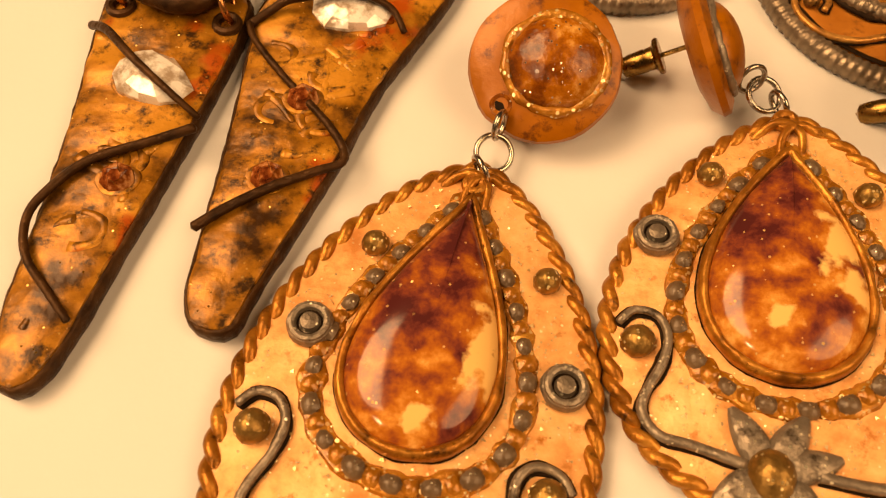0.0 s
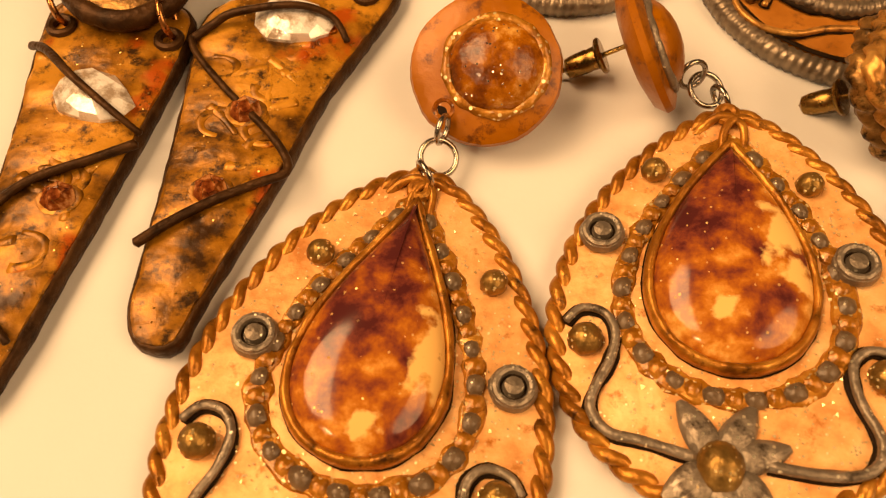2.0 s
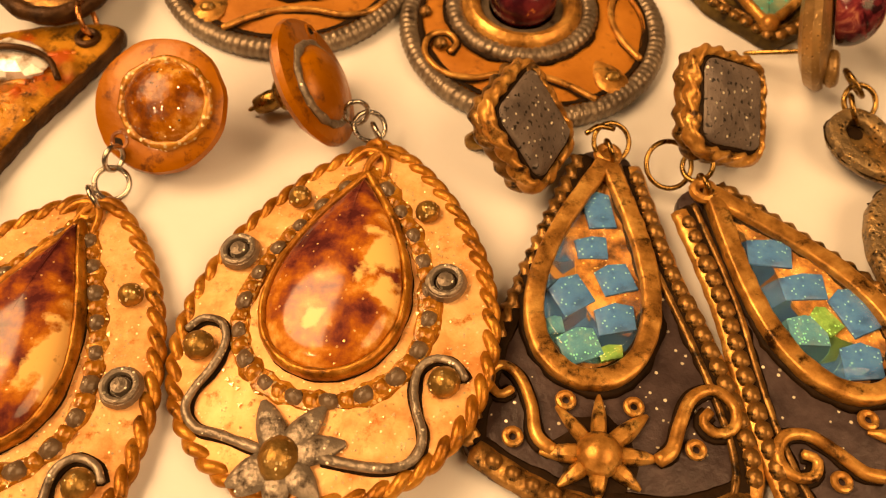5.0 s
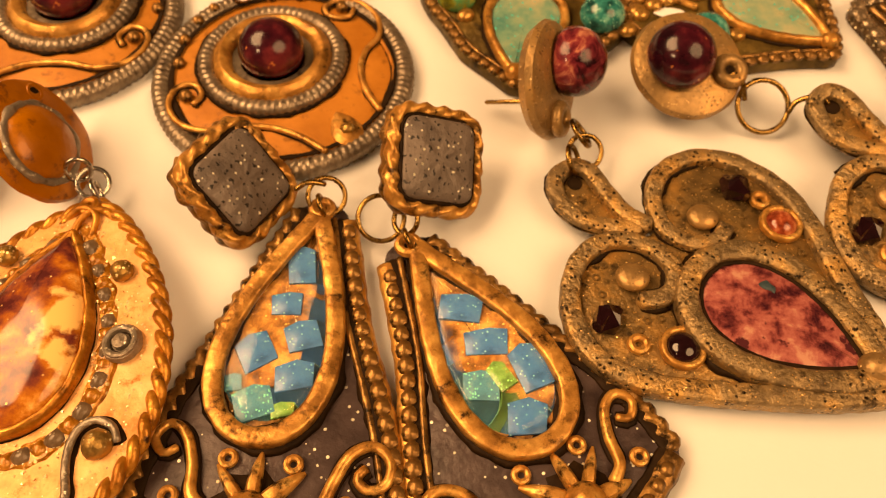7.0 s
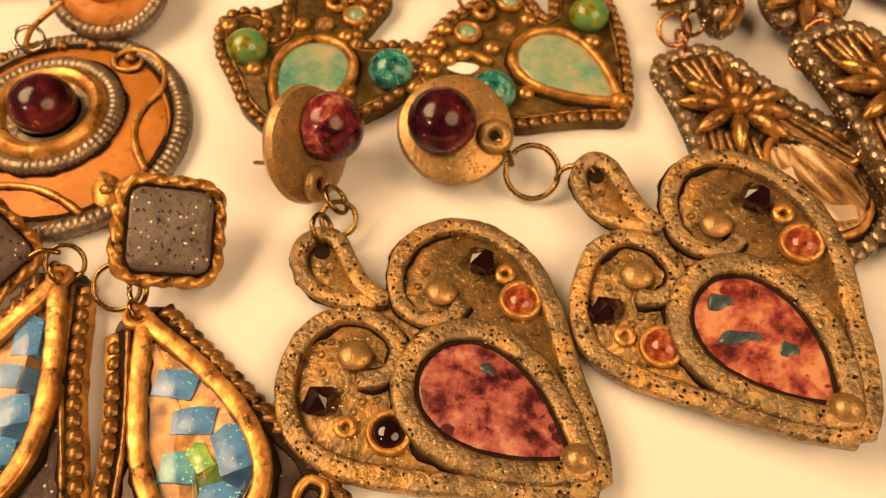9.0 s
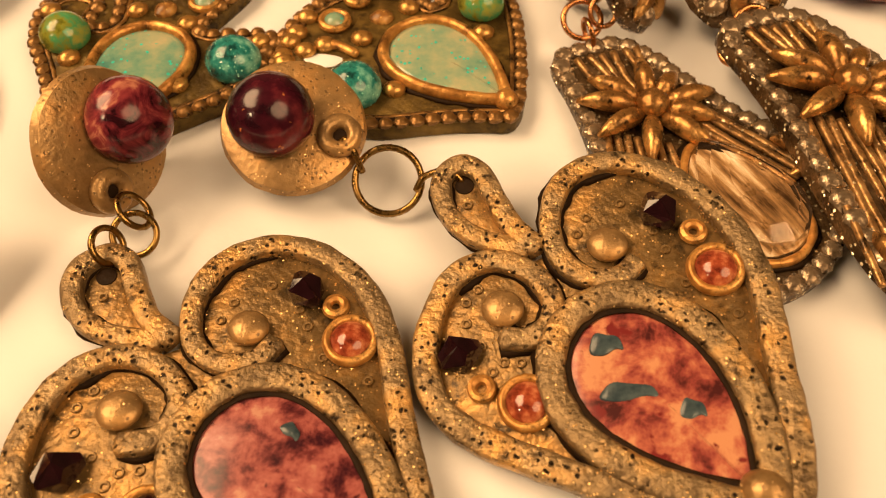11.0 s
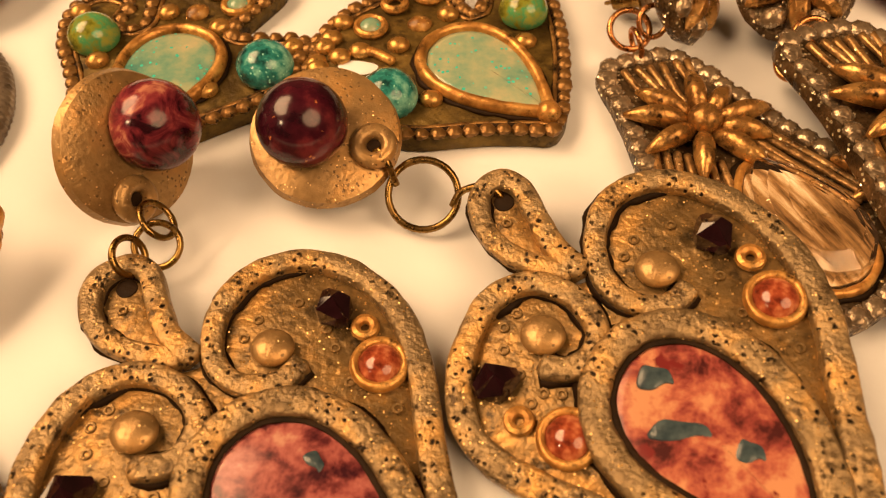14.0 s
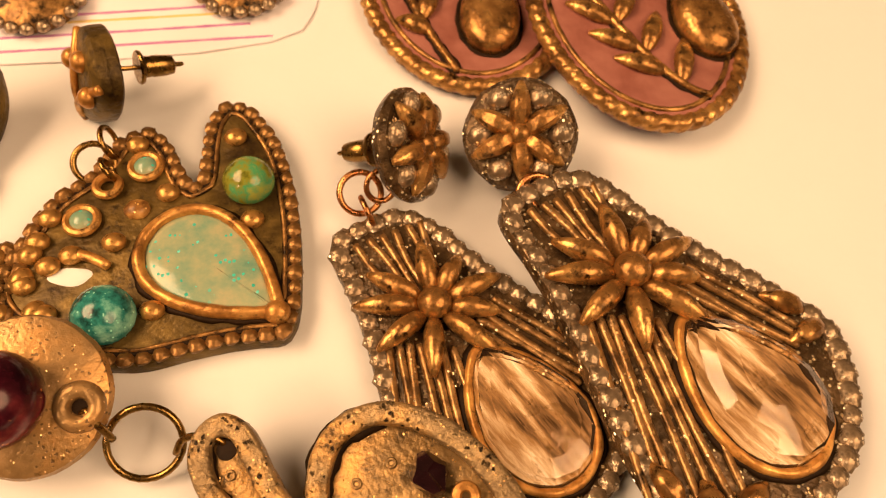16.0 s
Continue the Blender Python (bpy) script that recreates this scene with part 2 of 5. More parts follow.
PLUM_GLITTER = mat("plum_glitter_clay", [(0.026, 0.016, 0.016), (0.080, 0.056, 0.056)], 240, 0.40, 0.1, bump=0.4, bump_scale=700, glitter=0.06, glitter_scale=1600, flake_metal=0.3)
BLUE_CHIP = mat("blue_opal_chip", [(0.020, 0.060, 0.16), (0.045, 0.15, 0.36), (0.085, 0.21, 0.37)], 260, 0.22, coat=0.15, gloss=0.3, glitter=0.07, wear=0.06, flake_tint=(0.25, 0.60, 0.62), flake_metal=0.0, bump=0.2)
TEAL_CHIP = mat("teal_opal_chip", [(0.030, 0.10, 0.16), (0.06, 0.21, 0.30), (0.20, 0.34, 0.30)], 260, 0.22, coat=0.15, gloss=0.3, glitter=0.3, wear=0.06, flake_tint=(0.20, 0.72, 0.52), flake_metal=0.0, bump=0.2)
GREEN_CHIP = mat("green_opal_chip", [(0.05, 0.12, 0.03), (0.16, 0.34, 0.09), (0.42, 0.34, 0.06)], 320, 0.22, coat=0.4, glitter=0.3, wear=0.06, flake_tint=(0.30, 0.80, 0.25), flake_metal=0.0)
GREY_BEAD = mat("grey_glazed_bead", [(0.075, 0.048, 0.028), (0.20, 0.135, 0.080)], 300, 0.36, 0.1, coat=0.3, bump=0.6, glitter=0.08)
# Pale streaks paint the crystal's bright reflections onto its brown bed.
STREAKED = mat("bed_with_painted_glints", [(0.045, 0.022, 0.008), (0.27, 0.160, 0.066), (0.56, 0.44, 0.29), (0.85, 0.78, 0.66)], 420, 0.30, 0.25, span=(0.34, 0.68), grain=(-58.0, 7.0), bump=0.5, bump_scale=330)
SATIN = mat("satin_bronze_clay", [(0.17, 0.100, 0.040), (0.36, 0.22, 0.090), (0.54, 0.29, 0.095)], 160, 0.36, 0.55, bump=0.25, bump_scale=1300, pits=0.3, pit_scale=1500, pit_shade_paint=(0.15, 0.090, 0.040), patina=(0.10, 0.060, 0.026), patina_at=0.66, glitter=0.05, glitter_scale=3600, flake_tint=(0.92, 0.62, 0.28), flake_metal=0.7)
FLOWER = mat("bronze_petal_clay", [(0.085, 0.038, 0.011), (0.33, 0.165, 0.050), (0.62, 0.35, 0.115)], 230, 0.29, 0.70, bump=0.4, bump_scale=800, patina=(0.018, 0.008, 0.003), patina_at=0.59)
REED = mat("brown_reed_clay", [(0.055, 0.026, 0.009), (0.30, 0.165, 0.060), (0.60, 0.37, 0.160)], 300, 0.30, 0.62, bump=0.35, bump_scale=900, patina=(0.014, 0.008, 0.004), patina_at=0.58, glitter=0.05, glitter_scale=2000, flake_tint=(1.0, 0.85, 0.55), flake_metal=0.7)
RUST_RESIN = mat("rust_resin", [(0.060, 0.026, 0.008), (0.25, 0.115, 0.030), (0.50, 0.28, 0.085)], 330, 0.34, coat=0.0, gloss=0.3, glitter=0.10, wear=0.04, flake_tint=(0.9, 0.62, 0.22), flake_metal=0.3, span=(0.36, 0.64))
BRONZE = mat("pitted_bronze_clay", [(0.11, 0.076, 0.040), (0.30, 0.205, 0.100), (0.58, 0.32, 0.095)], 150, 0.35, 0.58, bump=0.75, bump_scale=1300, pits=2.2, pit_scale=1250, pit_shade_paint=(0.014, 0.008, 0.004), patina=(0.065, 0.040, 0.018), patina_at=0.575, glitter=0.10, glitter_scale=3000, flake_tint=(0.92, 0.60, 0.24), flake_metal=0.8)
OLIVE = mat("olive_bronze_plate", [(0.085, 0.052, 0.020), (0.21, 0.130, 0.050), (0.40, 0.215, 0.062)], 190, 0.36, 0.55, bump=0.45, bump_scale=1100, patina=(0.042, 0.027, 0.012), patina_at=0.57, glitter=0.12, glitter_scale=3000, flake_tint=(0.85, 0.56, 0.22), flake_metal=0.8)
SATIN_GOLD = mat("satin_gold_clay", [(0.20, 0.100, 0.028), (0.44, 0.235, 0.066), (0.66, 0.38, 0.12)], 260, 0.30, 0.64, bump=0.2, bump_scale=900, patina=(0.06, 0.030, 0.010), patina_at=0.62)
WING = mat("dark_olive_clay", [(0.030, 0.017, 0.005), (0.085, 0.054, 0.014), (0.18, 0.115, 0.030)], 220, 0.42, 0.34, bump=0.4, bump_scale=900, patina=(0.016, 0.009, 0.004), patina_at=0.58, gloss=0.2)
OLD_BRONZE = mat("dark_bronze_clay", [(0.060, 0.030, 0.010), (0.26, 0.135, 0.042), (0.56, 0.305, 0.094)], 260, 0.33, 0.62, bump=0.42, bump_scale=800, patina=(0.010, 0.006, 0.003), patina_at=0.55)
PINK_STONE = mat("pink_agate", [(0.035, 0.008, 0.012), (0.12, 0.026, 0.028), (0.26, 0.072, 0.066), (0.34, 0.115, 0.098), (0.44, 0.22, 0.16)], 300, 0.22, coat=0.10, gloss=0.25, wear=0.03, distort=0.2, span=(0.36, 0.66), detail=12, spot=(0.06, 0.014, 0.018), spot_at=0.64, spot_scale=330)
ORANGE_STONE = mat("orange_agate", [(0.050, 0.012, 0.012), (0.20, 0.042, 0.036), (0.36, 0.110, 0.070), (0.48, 0.225, 0.120)], 200, 0.22, coat=0.10, gloss=0.25, wear=0.03, distort=0.2, span=(0.38, 0.60), detail=12, spot=(0.14, 0.018, 0.018), spot_at=0.63, spot_scale=300)
BLUE_FLECK = mat("slate_blue_fleck", [(0.018, 0.032, 0.044), (0.065, 0.095, 0.105)], 500, 0.22, coat=0.1)
PLUM_GEM = mat("plum_faceted_glass", [(0.006, 0.002, 0.003), (0.020, 0.005, 0.007)], 200, 0.04, coat=0.5, wear=0.01)
ORANGE_GEM = mat("orange_crackle_glass", [(0.070, 0.010, 0.006), (0.27, 0.055, 0.024), (0.52, 0.20, 0.09)], 520, 0.06, coat=0.4, wear=0.02, span=(0.36, 0.66))
TEAL_BEAD = mat("teal_crackle_glass", [(0.006, 0.040, 0.038), (0.022, 0.20, 0.18), (0.20, 0.50, 0.40)], 330, 0.16, coat=0.2, gloss=0.35, wear=0.02, glitter=0.08, flake_tint=(0.3, 0.75, 0.6), flake_metal=0.0, span=(0.36, 0.64))
GREEN_BEAD = mat("green_glass", [(0.050, 0.060, 0.006), (0.19, 0.20, 0.024), (0.05, 0.26, 0.11), (0.26, 0.30, 0.06)], 190, 0.16, coat=0.2, gloss=0.35, wear=0.02, span=(0.36, 0.64))
OPAL = mat("pale_green_opal", [(0.055, 0.19, 0.165), (0.15, 0.28, 0.20), (0.28, 0.33, 0.21), (0.42, 0.36, 0.22)], 150, 0.14, coat=0.25, wear=0.03, glitter=0.16, glitter_scale=1500, flake_tint=(0.05, 0.55, 0.48), flake_metal=0.0)
LEAD_GLITTER = mat("silver_glitter_clay", [(0.070, 0.048, 0.028), (0.31, 0.225, 0.140), (0.60, 0.47, 0.33)], 280, 0.24, 0.66, bump=0.45, bump_scale=900, glitter=0.20, glitter_scale=1900, flake_tint=(1.0, 0.90, 0.70), flake_metal=0.7, patina=(0.030, 0.018, 0.009), patina_at=0.60)
DARK_GLITTER = mat("dark_glitter_clay", [(0.018, 0.011, 0.006), (0.075, 0.045, 0.020), (0.17, 0.105, 0.050)], 280, 0.28, 0.50, bump=0.6, bump_scale=900, glitter=0.28, glitter_scale=1700, flake_tint=(1.0, 0.86, 0.56), flake_metal=0.8)
ROSE_CLAY = mat("rose_clay", [(0.20, 0.068, 0.052), (0.34, 0.145, 0.115)], 120, 0.40, 0.1, coat=0.2, bump=0.2, bump_scale=500)


# ---- mesh helpers, in millimetres ----
def part(name, bm, material, parent=None, label="", m=None, sharp=38):
    """Links a bmesh, built in millimetres, as one mesh object under a thing or a part."""
    bmesh.ops.recalc_face_normals(bm, faces=bm.faces)
    bmesh.ops.scale(bm, vec=(0.001, 0.001, 0.001), verts=bm.verts)
    for f in bm.faces:
        f.smooth = True
    me = bpy.data.meshes.new(name)
    bm.to_mesh(me)
    bm.free()
    if sharp < 180:
        me.set_sharp_from_angle(angle=radians(sharp))
    me.materials.append(material)
    ob = new(name, me)
    ob.parent = parent
    if m is not None:
        ob.matrix_basis = m
    if label:
        ob["label"] = label
    return ob


def again(ob, m, parent=None):
    """Another piece on the same mesh."""
    o = new(ob.name.split(".")[0], ob.data)
    o.parent = parent or ob.parent
    o.matrix_basis = m
    return o


def at(x, y, z=0.0, rz=0.0, rx=0.0, ry=0.0, s=1.0):
    return pose(x / 1000, y / 1000, z / 1000, rx, ry, rz) @ Matrix.Diagonal((s, s, s, 1))


def facing(x, y, z, normal, spin=0.0):
    """The pose of a disc at a place in millimetres whose face looks along normal."""
    q = Vector(normal).normalized().to_track_quat("Z", "Y").to_matrix().to_4x4()
    return Matrix.Translation((x / 1000, y / 1000, z / 1000)) @ q @ pose(0, 0, 0, 0, 0, spin)


def smooth(pts, steps=6, closed=False):
    """A Catmull-Rom line through 2D or 3D points."""
    P = [Vector((*p, 0.0)[:3]) if len(p) == 2 else Vector(p) for p in pts]
    n = len(P)
    out = []
    for i in range(n if closed else n - 1):
        a, b, c, d = (P[(i + k) % n] if closed else P[min(max(i + k, 0), n - 1)] for k in (-1, 0, 1, 2))
        for j in range(steps):
            t = j / steps
            out.append(0.5 * (2 * b + (c - a) * t + (2 * a - 5 * b + 4 * c - d) * t * t + (3 * b - a - 3 * c + d) * t ** 3))
    if not closed:
        out.append(P[-1])
    return out


def even(pts, step, closed=False):
    """Points at even steps along a line."""
    P = list(pts) + ([pts[0]] if closed else [])
    acc = [0.0]
    for a, b in zip(P, P[1:]):
        acc.append(acc[-1] + (b - a).length)
    n = max(3, round(acc[-1] / step))
    out, k = [], 0
    for i in range(n if closed else n + 1):
        s = acc[-1] * i / n
        while k < len(P) - 2 and acc[k + 1] < s:
            k += 1
        out.append(P[k].lerp(P[k + 1], (s - acc[k]) / max(1e-9, acc[k + 1] - acc[k])))
    return out


def rounded(pts, times=3):
    """A polygon with its corners cut round."""
    P = [Vector((p[0], p[1], 0)) for p in pts]
    for _ in range(times):
        P = [q for a, b in zip(P, P[1:] + P[:1]) for q in (a.lerp(b, 0.22), a.lerp(b, 0.78))]
    return P


def tear(tip, bottom, width, m=1.0, n=56):
    """A drop's outline from its tip to its round end."""
    a, b = Vector((*tip, 0)), Vector((*bottom, 0))
    ax = a - b
    side = Vector((-ax.y, ax.x, 0)).normalized()
    f = [math.sin(u) * math.sin(u / 2) ** m for u in (math.pi * k / 200 for k in range(201))]
    top = max(f)
    out = []
    for k in range(n):
        u = 2 * math.pi * k / n
        w = math.sin(u) * abs(math.sin(u / 2)) ** m / top
        out.append(b + ax * (0.5 + 0.5 * math.cos(u)) + side * (w * width / 2))
    return out


def inset(P, d):
    """A closed outline moved inwards by d."""
    n = len(P)
    area = sum(P[i].x * P[(i + 1) % n].y - P[(i + 1) % n].x * P[i].y for i in range(n))
    s = 1 if area > 0 else -1
    out = []
    for i in range(n):
        t = (P[(i + 1) % n] - P[i - 1])
        t = t.normalized() if t.length > 1e-9 else Vector((1, 0, 0))
        out.append(P[i] + Vector((-t.y, t.x, 0)) * (s * d))
    return out


def slab(P, z0, z1, edge=0.6, wob=0.0):
    """A plate with that outline and a rounded upper and lower edge."""
    bm = bmesh.new()
    rings = []
    for z, d in ((z0, edge * 0.5), (z0 + edge * 0.6, 0), (z1 - edge, 0), (z1 - edge * 0.4, edge * 0.2), (z1, edge)):
        ring = [bm.verts.new((p.x, p.y, z + (wob * noise.noise(p * 0.35) if z > z0 else 0))) for p in inset(P, d)]
        rings.append(ring)
    n = len(P)
    for a, b in zip(rings, rings[1:]):
        for i in range(n):
            bm.faces.new((a[i], a[(i + 1) % n], b[(i + 1) % n], b[i]))
    caps = [bm.faces.new(rings[0]), bm.faces.new(rings[-1])]
    bmesh.ops.triangulate(bm, faces=caps)
    return bm


def domed(P, z0, z1, rows=7, flat=0.5, wob=0.0):
    """A cabochon with that outline, z1 high in the middle."""
    bm = bmesh.new()
    n = len(P)
    c = sum(P, Vector()) / n
    last = None
    for k in range(rows):
        s = math.cos(0.5 * math.pi * k / rows)
        h = math.sin(0.5 * math.pi * k / rows) ** flat
        ring = []
        for p in P:
            q = c + (p - c) * s
            ring.append(bm.verts.new((q.x, q.y, z0 + (z1 - z0) * h + wob * noise.noise(q * 0.8) * (k > 0))))
        if last:
            for i in range(n):
                bm.faces.new((last[i], last[(i + 1) % n], ring[(i + 1) % n], ring[i]))
        else:
            bm.faces.new(ring)
        last = ring
    mid = bm.verts.new((c.x, c.y, z1))
    for i in range(n):
        bm.faces.new((last[i], last[(i + 1) % n], mid))
    return bm


def tube(P, r, seg=10, closed=False, flat=1.0, taper=0.0, lobes=0, twist=0.0, depth=0.0, wob=0.06, square=1.0):
    """A rounded cord along P. lobes, twist (turns per millimetre), depth: the strands of a rope."""
    bm = bmesh.new()
    n = len(P)
    rings, run = [], 0.0
    up = Vector((0, 0, 1))
    for i in range(n):
        a, b = (P[i - 1] if closed or i else P[i]), (P[(i + 1) % n] if closed or i < n - 1 else P[i])
        t = (b - a).normalized() if (b - a).length > 1e-9 else Vector((1, 0, 0))
        side = t.cross(up)
        side = side.normalized() if side.length > 1e-3 else Vector((1, 0, 0))
        nor = side.cross(t).normalized()
        run += (P[i] - P[i - 1]).length if i else 0
        f = i / max(1, n - 1)
        rr = r * (1 + wob * noise.noise(P[i] * 0.5 + Vector((7, 3, 1)))) * (1 - taper * f if taper >= 0 else 1 + taper * (1 - f))
        ring = []
        for k in range(seg):
            th = 2 * math.pi * k / seg
            q = rr * (1 + depth * math.cos(lobes * (th - 2 * math.pi * twist * run)) if lobes else 1)
            c, s = (math.copysign(abs(v) ** square, v) for v in (math.cos(th), math.sin(th)))
            ring.append(bm.verts.new(P[i] + side * (q * c) + nor * (q * flat * s)))
        rings.append(ring)
    for i in range(n if closed else n - 1):
        a, b = rings[i], rings[(i + 1) % n]
        for k in range(seg):
            bm.faces.new((a[k], a[(k + 1) % seg], b[(k + 1) % seg], b[k]))
    if not closed:
        for ring, p, q in ((rings[0], P[0], P[1]), (rings[-1], P[-1], P[-2])):
            tip = bm.verts.new(p + (p - q).normalized() * (0.5 * sum((v.co - p).length for v in ring) / seg))
            for k in range(seg):
                bm.faces.new((ring[k], ring[(k + 1) % seg], tip))
    return bm


def lathe(profile, seg=28, sx=1.0, sy=1.0, wob=0.0):
    """A turned shape: profile of (radius, height), from the middle below to the middle above."""
    bm = bmesh.new()
    rings = []
    for r, z in profile:
        rings.append([bm.verts.new((sx * q * math.cos(a), sy * q * math.sin(a), z)) for a, q in
                      ((a, r * (1 + wob * noise.noise(Vector((3 * math.cos(a), 3 * math.sin(a), z * 0.2))))) for a in (2 * math.pi * k / seg for k in range(seg)))])
    for a, b in zip(rings, rings[1:]):
        for k in range(seg):
            bm.faces.new((a[k], a[(k + 1) % seg], b[(k + 1) % seg], b[k]))
    bm.faces.new(rings[0])
    bm.faces.new(rings[-1])
    return bm


def blob(rx, ry, rz, u=16, v=9, flat=-0.35, wob=0.0):
    """A pressed ball: an ellipsoid cut off below at flat times its half height."""
    bm = bmesh.new()
    bmesh.ops.create_uvsphere(bm, u_segments=u, v_segments=v, radius=1)
    for p in bm.verts:
        k = 1 + wob * noise.noise(p.co * 2.1)
        p.co = Vector((p.co.x * rx * k, p.co.y * ry * k, max(p.co.z, flat) * rz))
    return bm


def donut(R, r, seg=18, sides=8, flat=1.0):
    return tube([Vector((R * math.cos(a), R * math.sin(a), 0)) for a in (2 * math.pi * k / seg for k in range(seg))], r, sides, True, flat)


def petal(length, width, height):
    """A plump, pointed petal that lies along +x from its foot."""
    bm = bmesh.new()
    rows, seg = 12, 12
    rings = []
    for i in range(rows):
        f = i / (rows - 1)
        w = max(0.10, math.sin(math.pi * (0.06 + 0.90 * f ** 0.85)) ** 0.75)
        lift = 0.30 * height * math.sin(math.pi * f)
        ring = []
        for k in range(seg):
            th = 2 * math.pi * k / seg
            ring.append(bm.verts.new((length * f, width / 2 * w * math.cos(th), height * w * max(math.sin(th), -0.3) * (1 - 0.16 * abs(math.cos(2 * th)) * (math.sin(th) > 0)) + lift)))
        rings.append(ring)
    for a, b in zip(rings, rings[1:]):
        for k in range(seg):
            bm.faces.new((a[k], a[(k + 1) % seg], b[(k + 1) % seg], b[k]))
    bm.faces.new(rings[0])
    bm.faces.new(rings[-1])
    return bm


def bicone(r, h, seg=7):
    """A cut bead."""
    bm = bmesh.new()
    rows = [[bm.verts.new((r * f * math.cos(2 * math.pi * (k + o) / seg), r * f * math.sin(2 * math.pi * (k + o) / seg), z)) for k in range(seg)]
            for f, z, o in ((0.35, -h, 0), (0.95, -0.15 * h, 0), (1.0, 0.15 * h, 0.5), (0.38, h, 0))]
    for a, b in zip(rows, rows[1:]):
        for k in range(seg):
            bm.faces.new((a[k], a[(k + 1) % seg], b[k]))
            bm.faces.new((a[(k + 1) % seg], b[(k + 1) % seg], b[k]))
    bm.faces.new(rows[0])
    bm.faces.new(rows[-1])
    return bm


def clutch(parent, m):
    """The post and the bullet-shaped ear nut of a stud; m looks along the post from the stud's back."""
    post = part("post", lathe([(0.35, 0), (0.38, 0.2), (0.38, 11.0), (0.25, 11.4)], 8), BRASS, parent, "thin brass ear post", m)
    part("ear_nut", lathe([(0.4, 4.0), (2.55, 4.0), (2.75, 4.3), (2.6, 4.7), (1.75, 5.1), (1.65, 6.2), (1.75, 6.4), (1.65, 8.6), (1.45, 9.6), (0.8, 10.0), (0.4, 10.05)], 20), BRASS, post,
         "bullet-shaped antique brass ear nut")
    return post


def ring_at(parent, x, y, z, R, r, normal, material=BRASS):
    return part("jump_ring", donut(R, r, 30, 8), material, parent, "", facing(x, y, z, normal), sharp=180)


def root(name, x, y, label):
    ob = new(name)
    ob.empty_display_size = 0.005
    ob.location = (x / 1000, y / 1000, 0)
    return tagged(ob, label, "earring", "earrings laid out in pairs")


def pieces(name, bm, material, parent, places, label=""):
    """Alike pieces on one mesh; places: poses."""
    first = None
    for m in places:
        if first is None:
            first = part(name, bm, material, parent, label, m)
        else:
            again(first, m)
    return first


def along(P, z, jitter=0.0, s=1.0, skip=()):
    """Poses for pieces that follow a line."""
    out = []
    n = len(P)
    for i in range(n):
        t = P[(i + 1) % n] - P[i - 1]
        out.append(at(P[i].x, P[i].y, z + random.uniform(-jitter, jitter), math.degrees(math.atan2(t.y, t.x)) + random.uniform(-6, 6), s=s * random.uniform(0.85, 1.12)))
    return out


# Dark joint paint, also used to paint the shade in recesses and holes.
ANTIQUING_AND_SHADE = mat("dark_antiquing_and_shade", [(0.009, 0.005, 0.002), (0.024, 0.012, 0.005)], 400, 0.6, 0.0, bump=0.3, gloss=0.08)


def groove(P, r, z, parent, closed=False):
    """Dark paint that has stayed in the joint beside a cord; on the hearts it also paints the joint's shade."""
    Q = [Vector((p.x, p.y, z)) for p in P]
    return part("antiquing", tube(Q, r, 8, closed, 0.22, wob=0.35), ANTIQUING_AND_SHADE, parent, "dark antique paint and painted recess shade", sharp=180)


def pad(w, h, r, n=7):
    """A square with rounded corners."""
    out = []
    for cx, cy, a0 in ((w - r, h - r, 0), (r - w, h - r, 90), (r - w, r - h, 180), (w - r, r - h, 270)):
        out += [Vector((cx + r * math.cos(radians(a0 + 90 * k / n)), cy + r * math.sin(radians(a0 + 90 * k / n)), 0)) for k in range(n + 1)]
    return out


# ---- the room and the table ----
def box(x0, y0, z0, x1, y1, z1):
    bm = bmesh.new()
    bmesh.ops.create_cube(bm, size=1)
    for v in bm.verts:
        v.co = Vector((x0 + (v.co.x + 0.5) * (x1 - x0), y0 + (v.co.y + 0.5) * (y1 - y0), z0 + (v.co.z + 0.5) * (z1 - z0)))
    return bm


tagged(part("table_top", slab([Vector((*q, 0)) for q in ((-700, -500), (900, -500), (900, 800), (-700, 800))], -26, -0.25, 2), PAPER), "white table top under the paper", "table", kind="structure")
# Unseen shell added round the table, dark to deepen the metals' reflections.
tagged(part("floor", box(-1900, -1900, -830, 2100, 2100, -750), WALL), "unseen plain dark floor that closes the room", "floor", kind="structure")
tagged(part("ceiling", box(-1900, -1900, 2000, 2100, 2100, 2080), WALL), "unseen plain dark ceiling that closes the room", "ceiling", kind="structure")
for nm, b in (("wall_west", (-1980, -1900, -750, -1900, 2100, 2000)), ("wall_east", (2100, -1900, -750, 2180, 2100, 2000)),
              ("wall_south", (-1900, -1980, -750, 2100, -1900, 2000)), ("wall_north", (-1900, 2100, -750, 2100, 2180, 2000))):
    tagged(part(nm, box(*b), WALL), "unseen plain dark wall that closes the room", "wall", kind="structure")
tagged(part("paper_sheet", slab([Vector((*q, 0)) for q in ((-260, -150), (330, -150), (330, 420), (-260, 420))], -0.25, 0.0, 0.06), PAPER), "sheet of cream white paper on the table", "paper", kind="structure")


def rel(pts, o):
    return [(p[0] - o[0], p[1] - o[1], *p[2:]) for p in pts]


def v3(pts, z):
    return [Vector((p[0], p[1], p[2] if len(p) > 2 else z)) for p in pts]


def scroll(parent, pts, z, r, material, name="scroll", taper=0.35, flat=0.9, label="", joint=0):
    line = even(smooth(v3(pts, z), 8), 0.7)
    if joint:
        groove(line, r * 1.25, joint, parent)
    return part(name, tube(line, r, 10, flat=flat, taper=taper), material, parent, label, sharp=180)


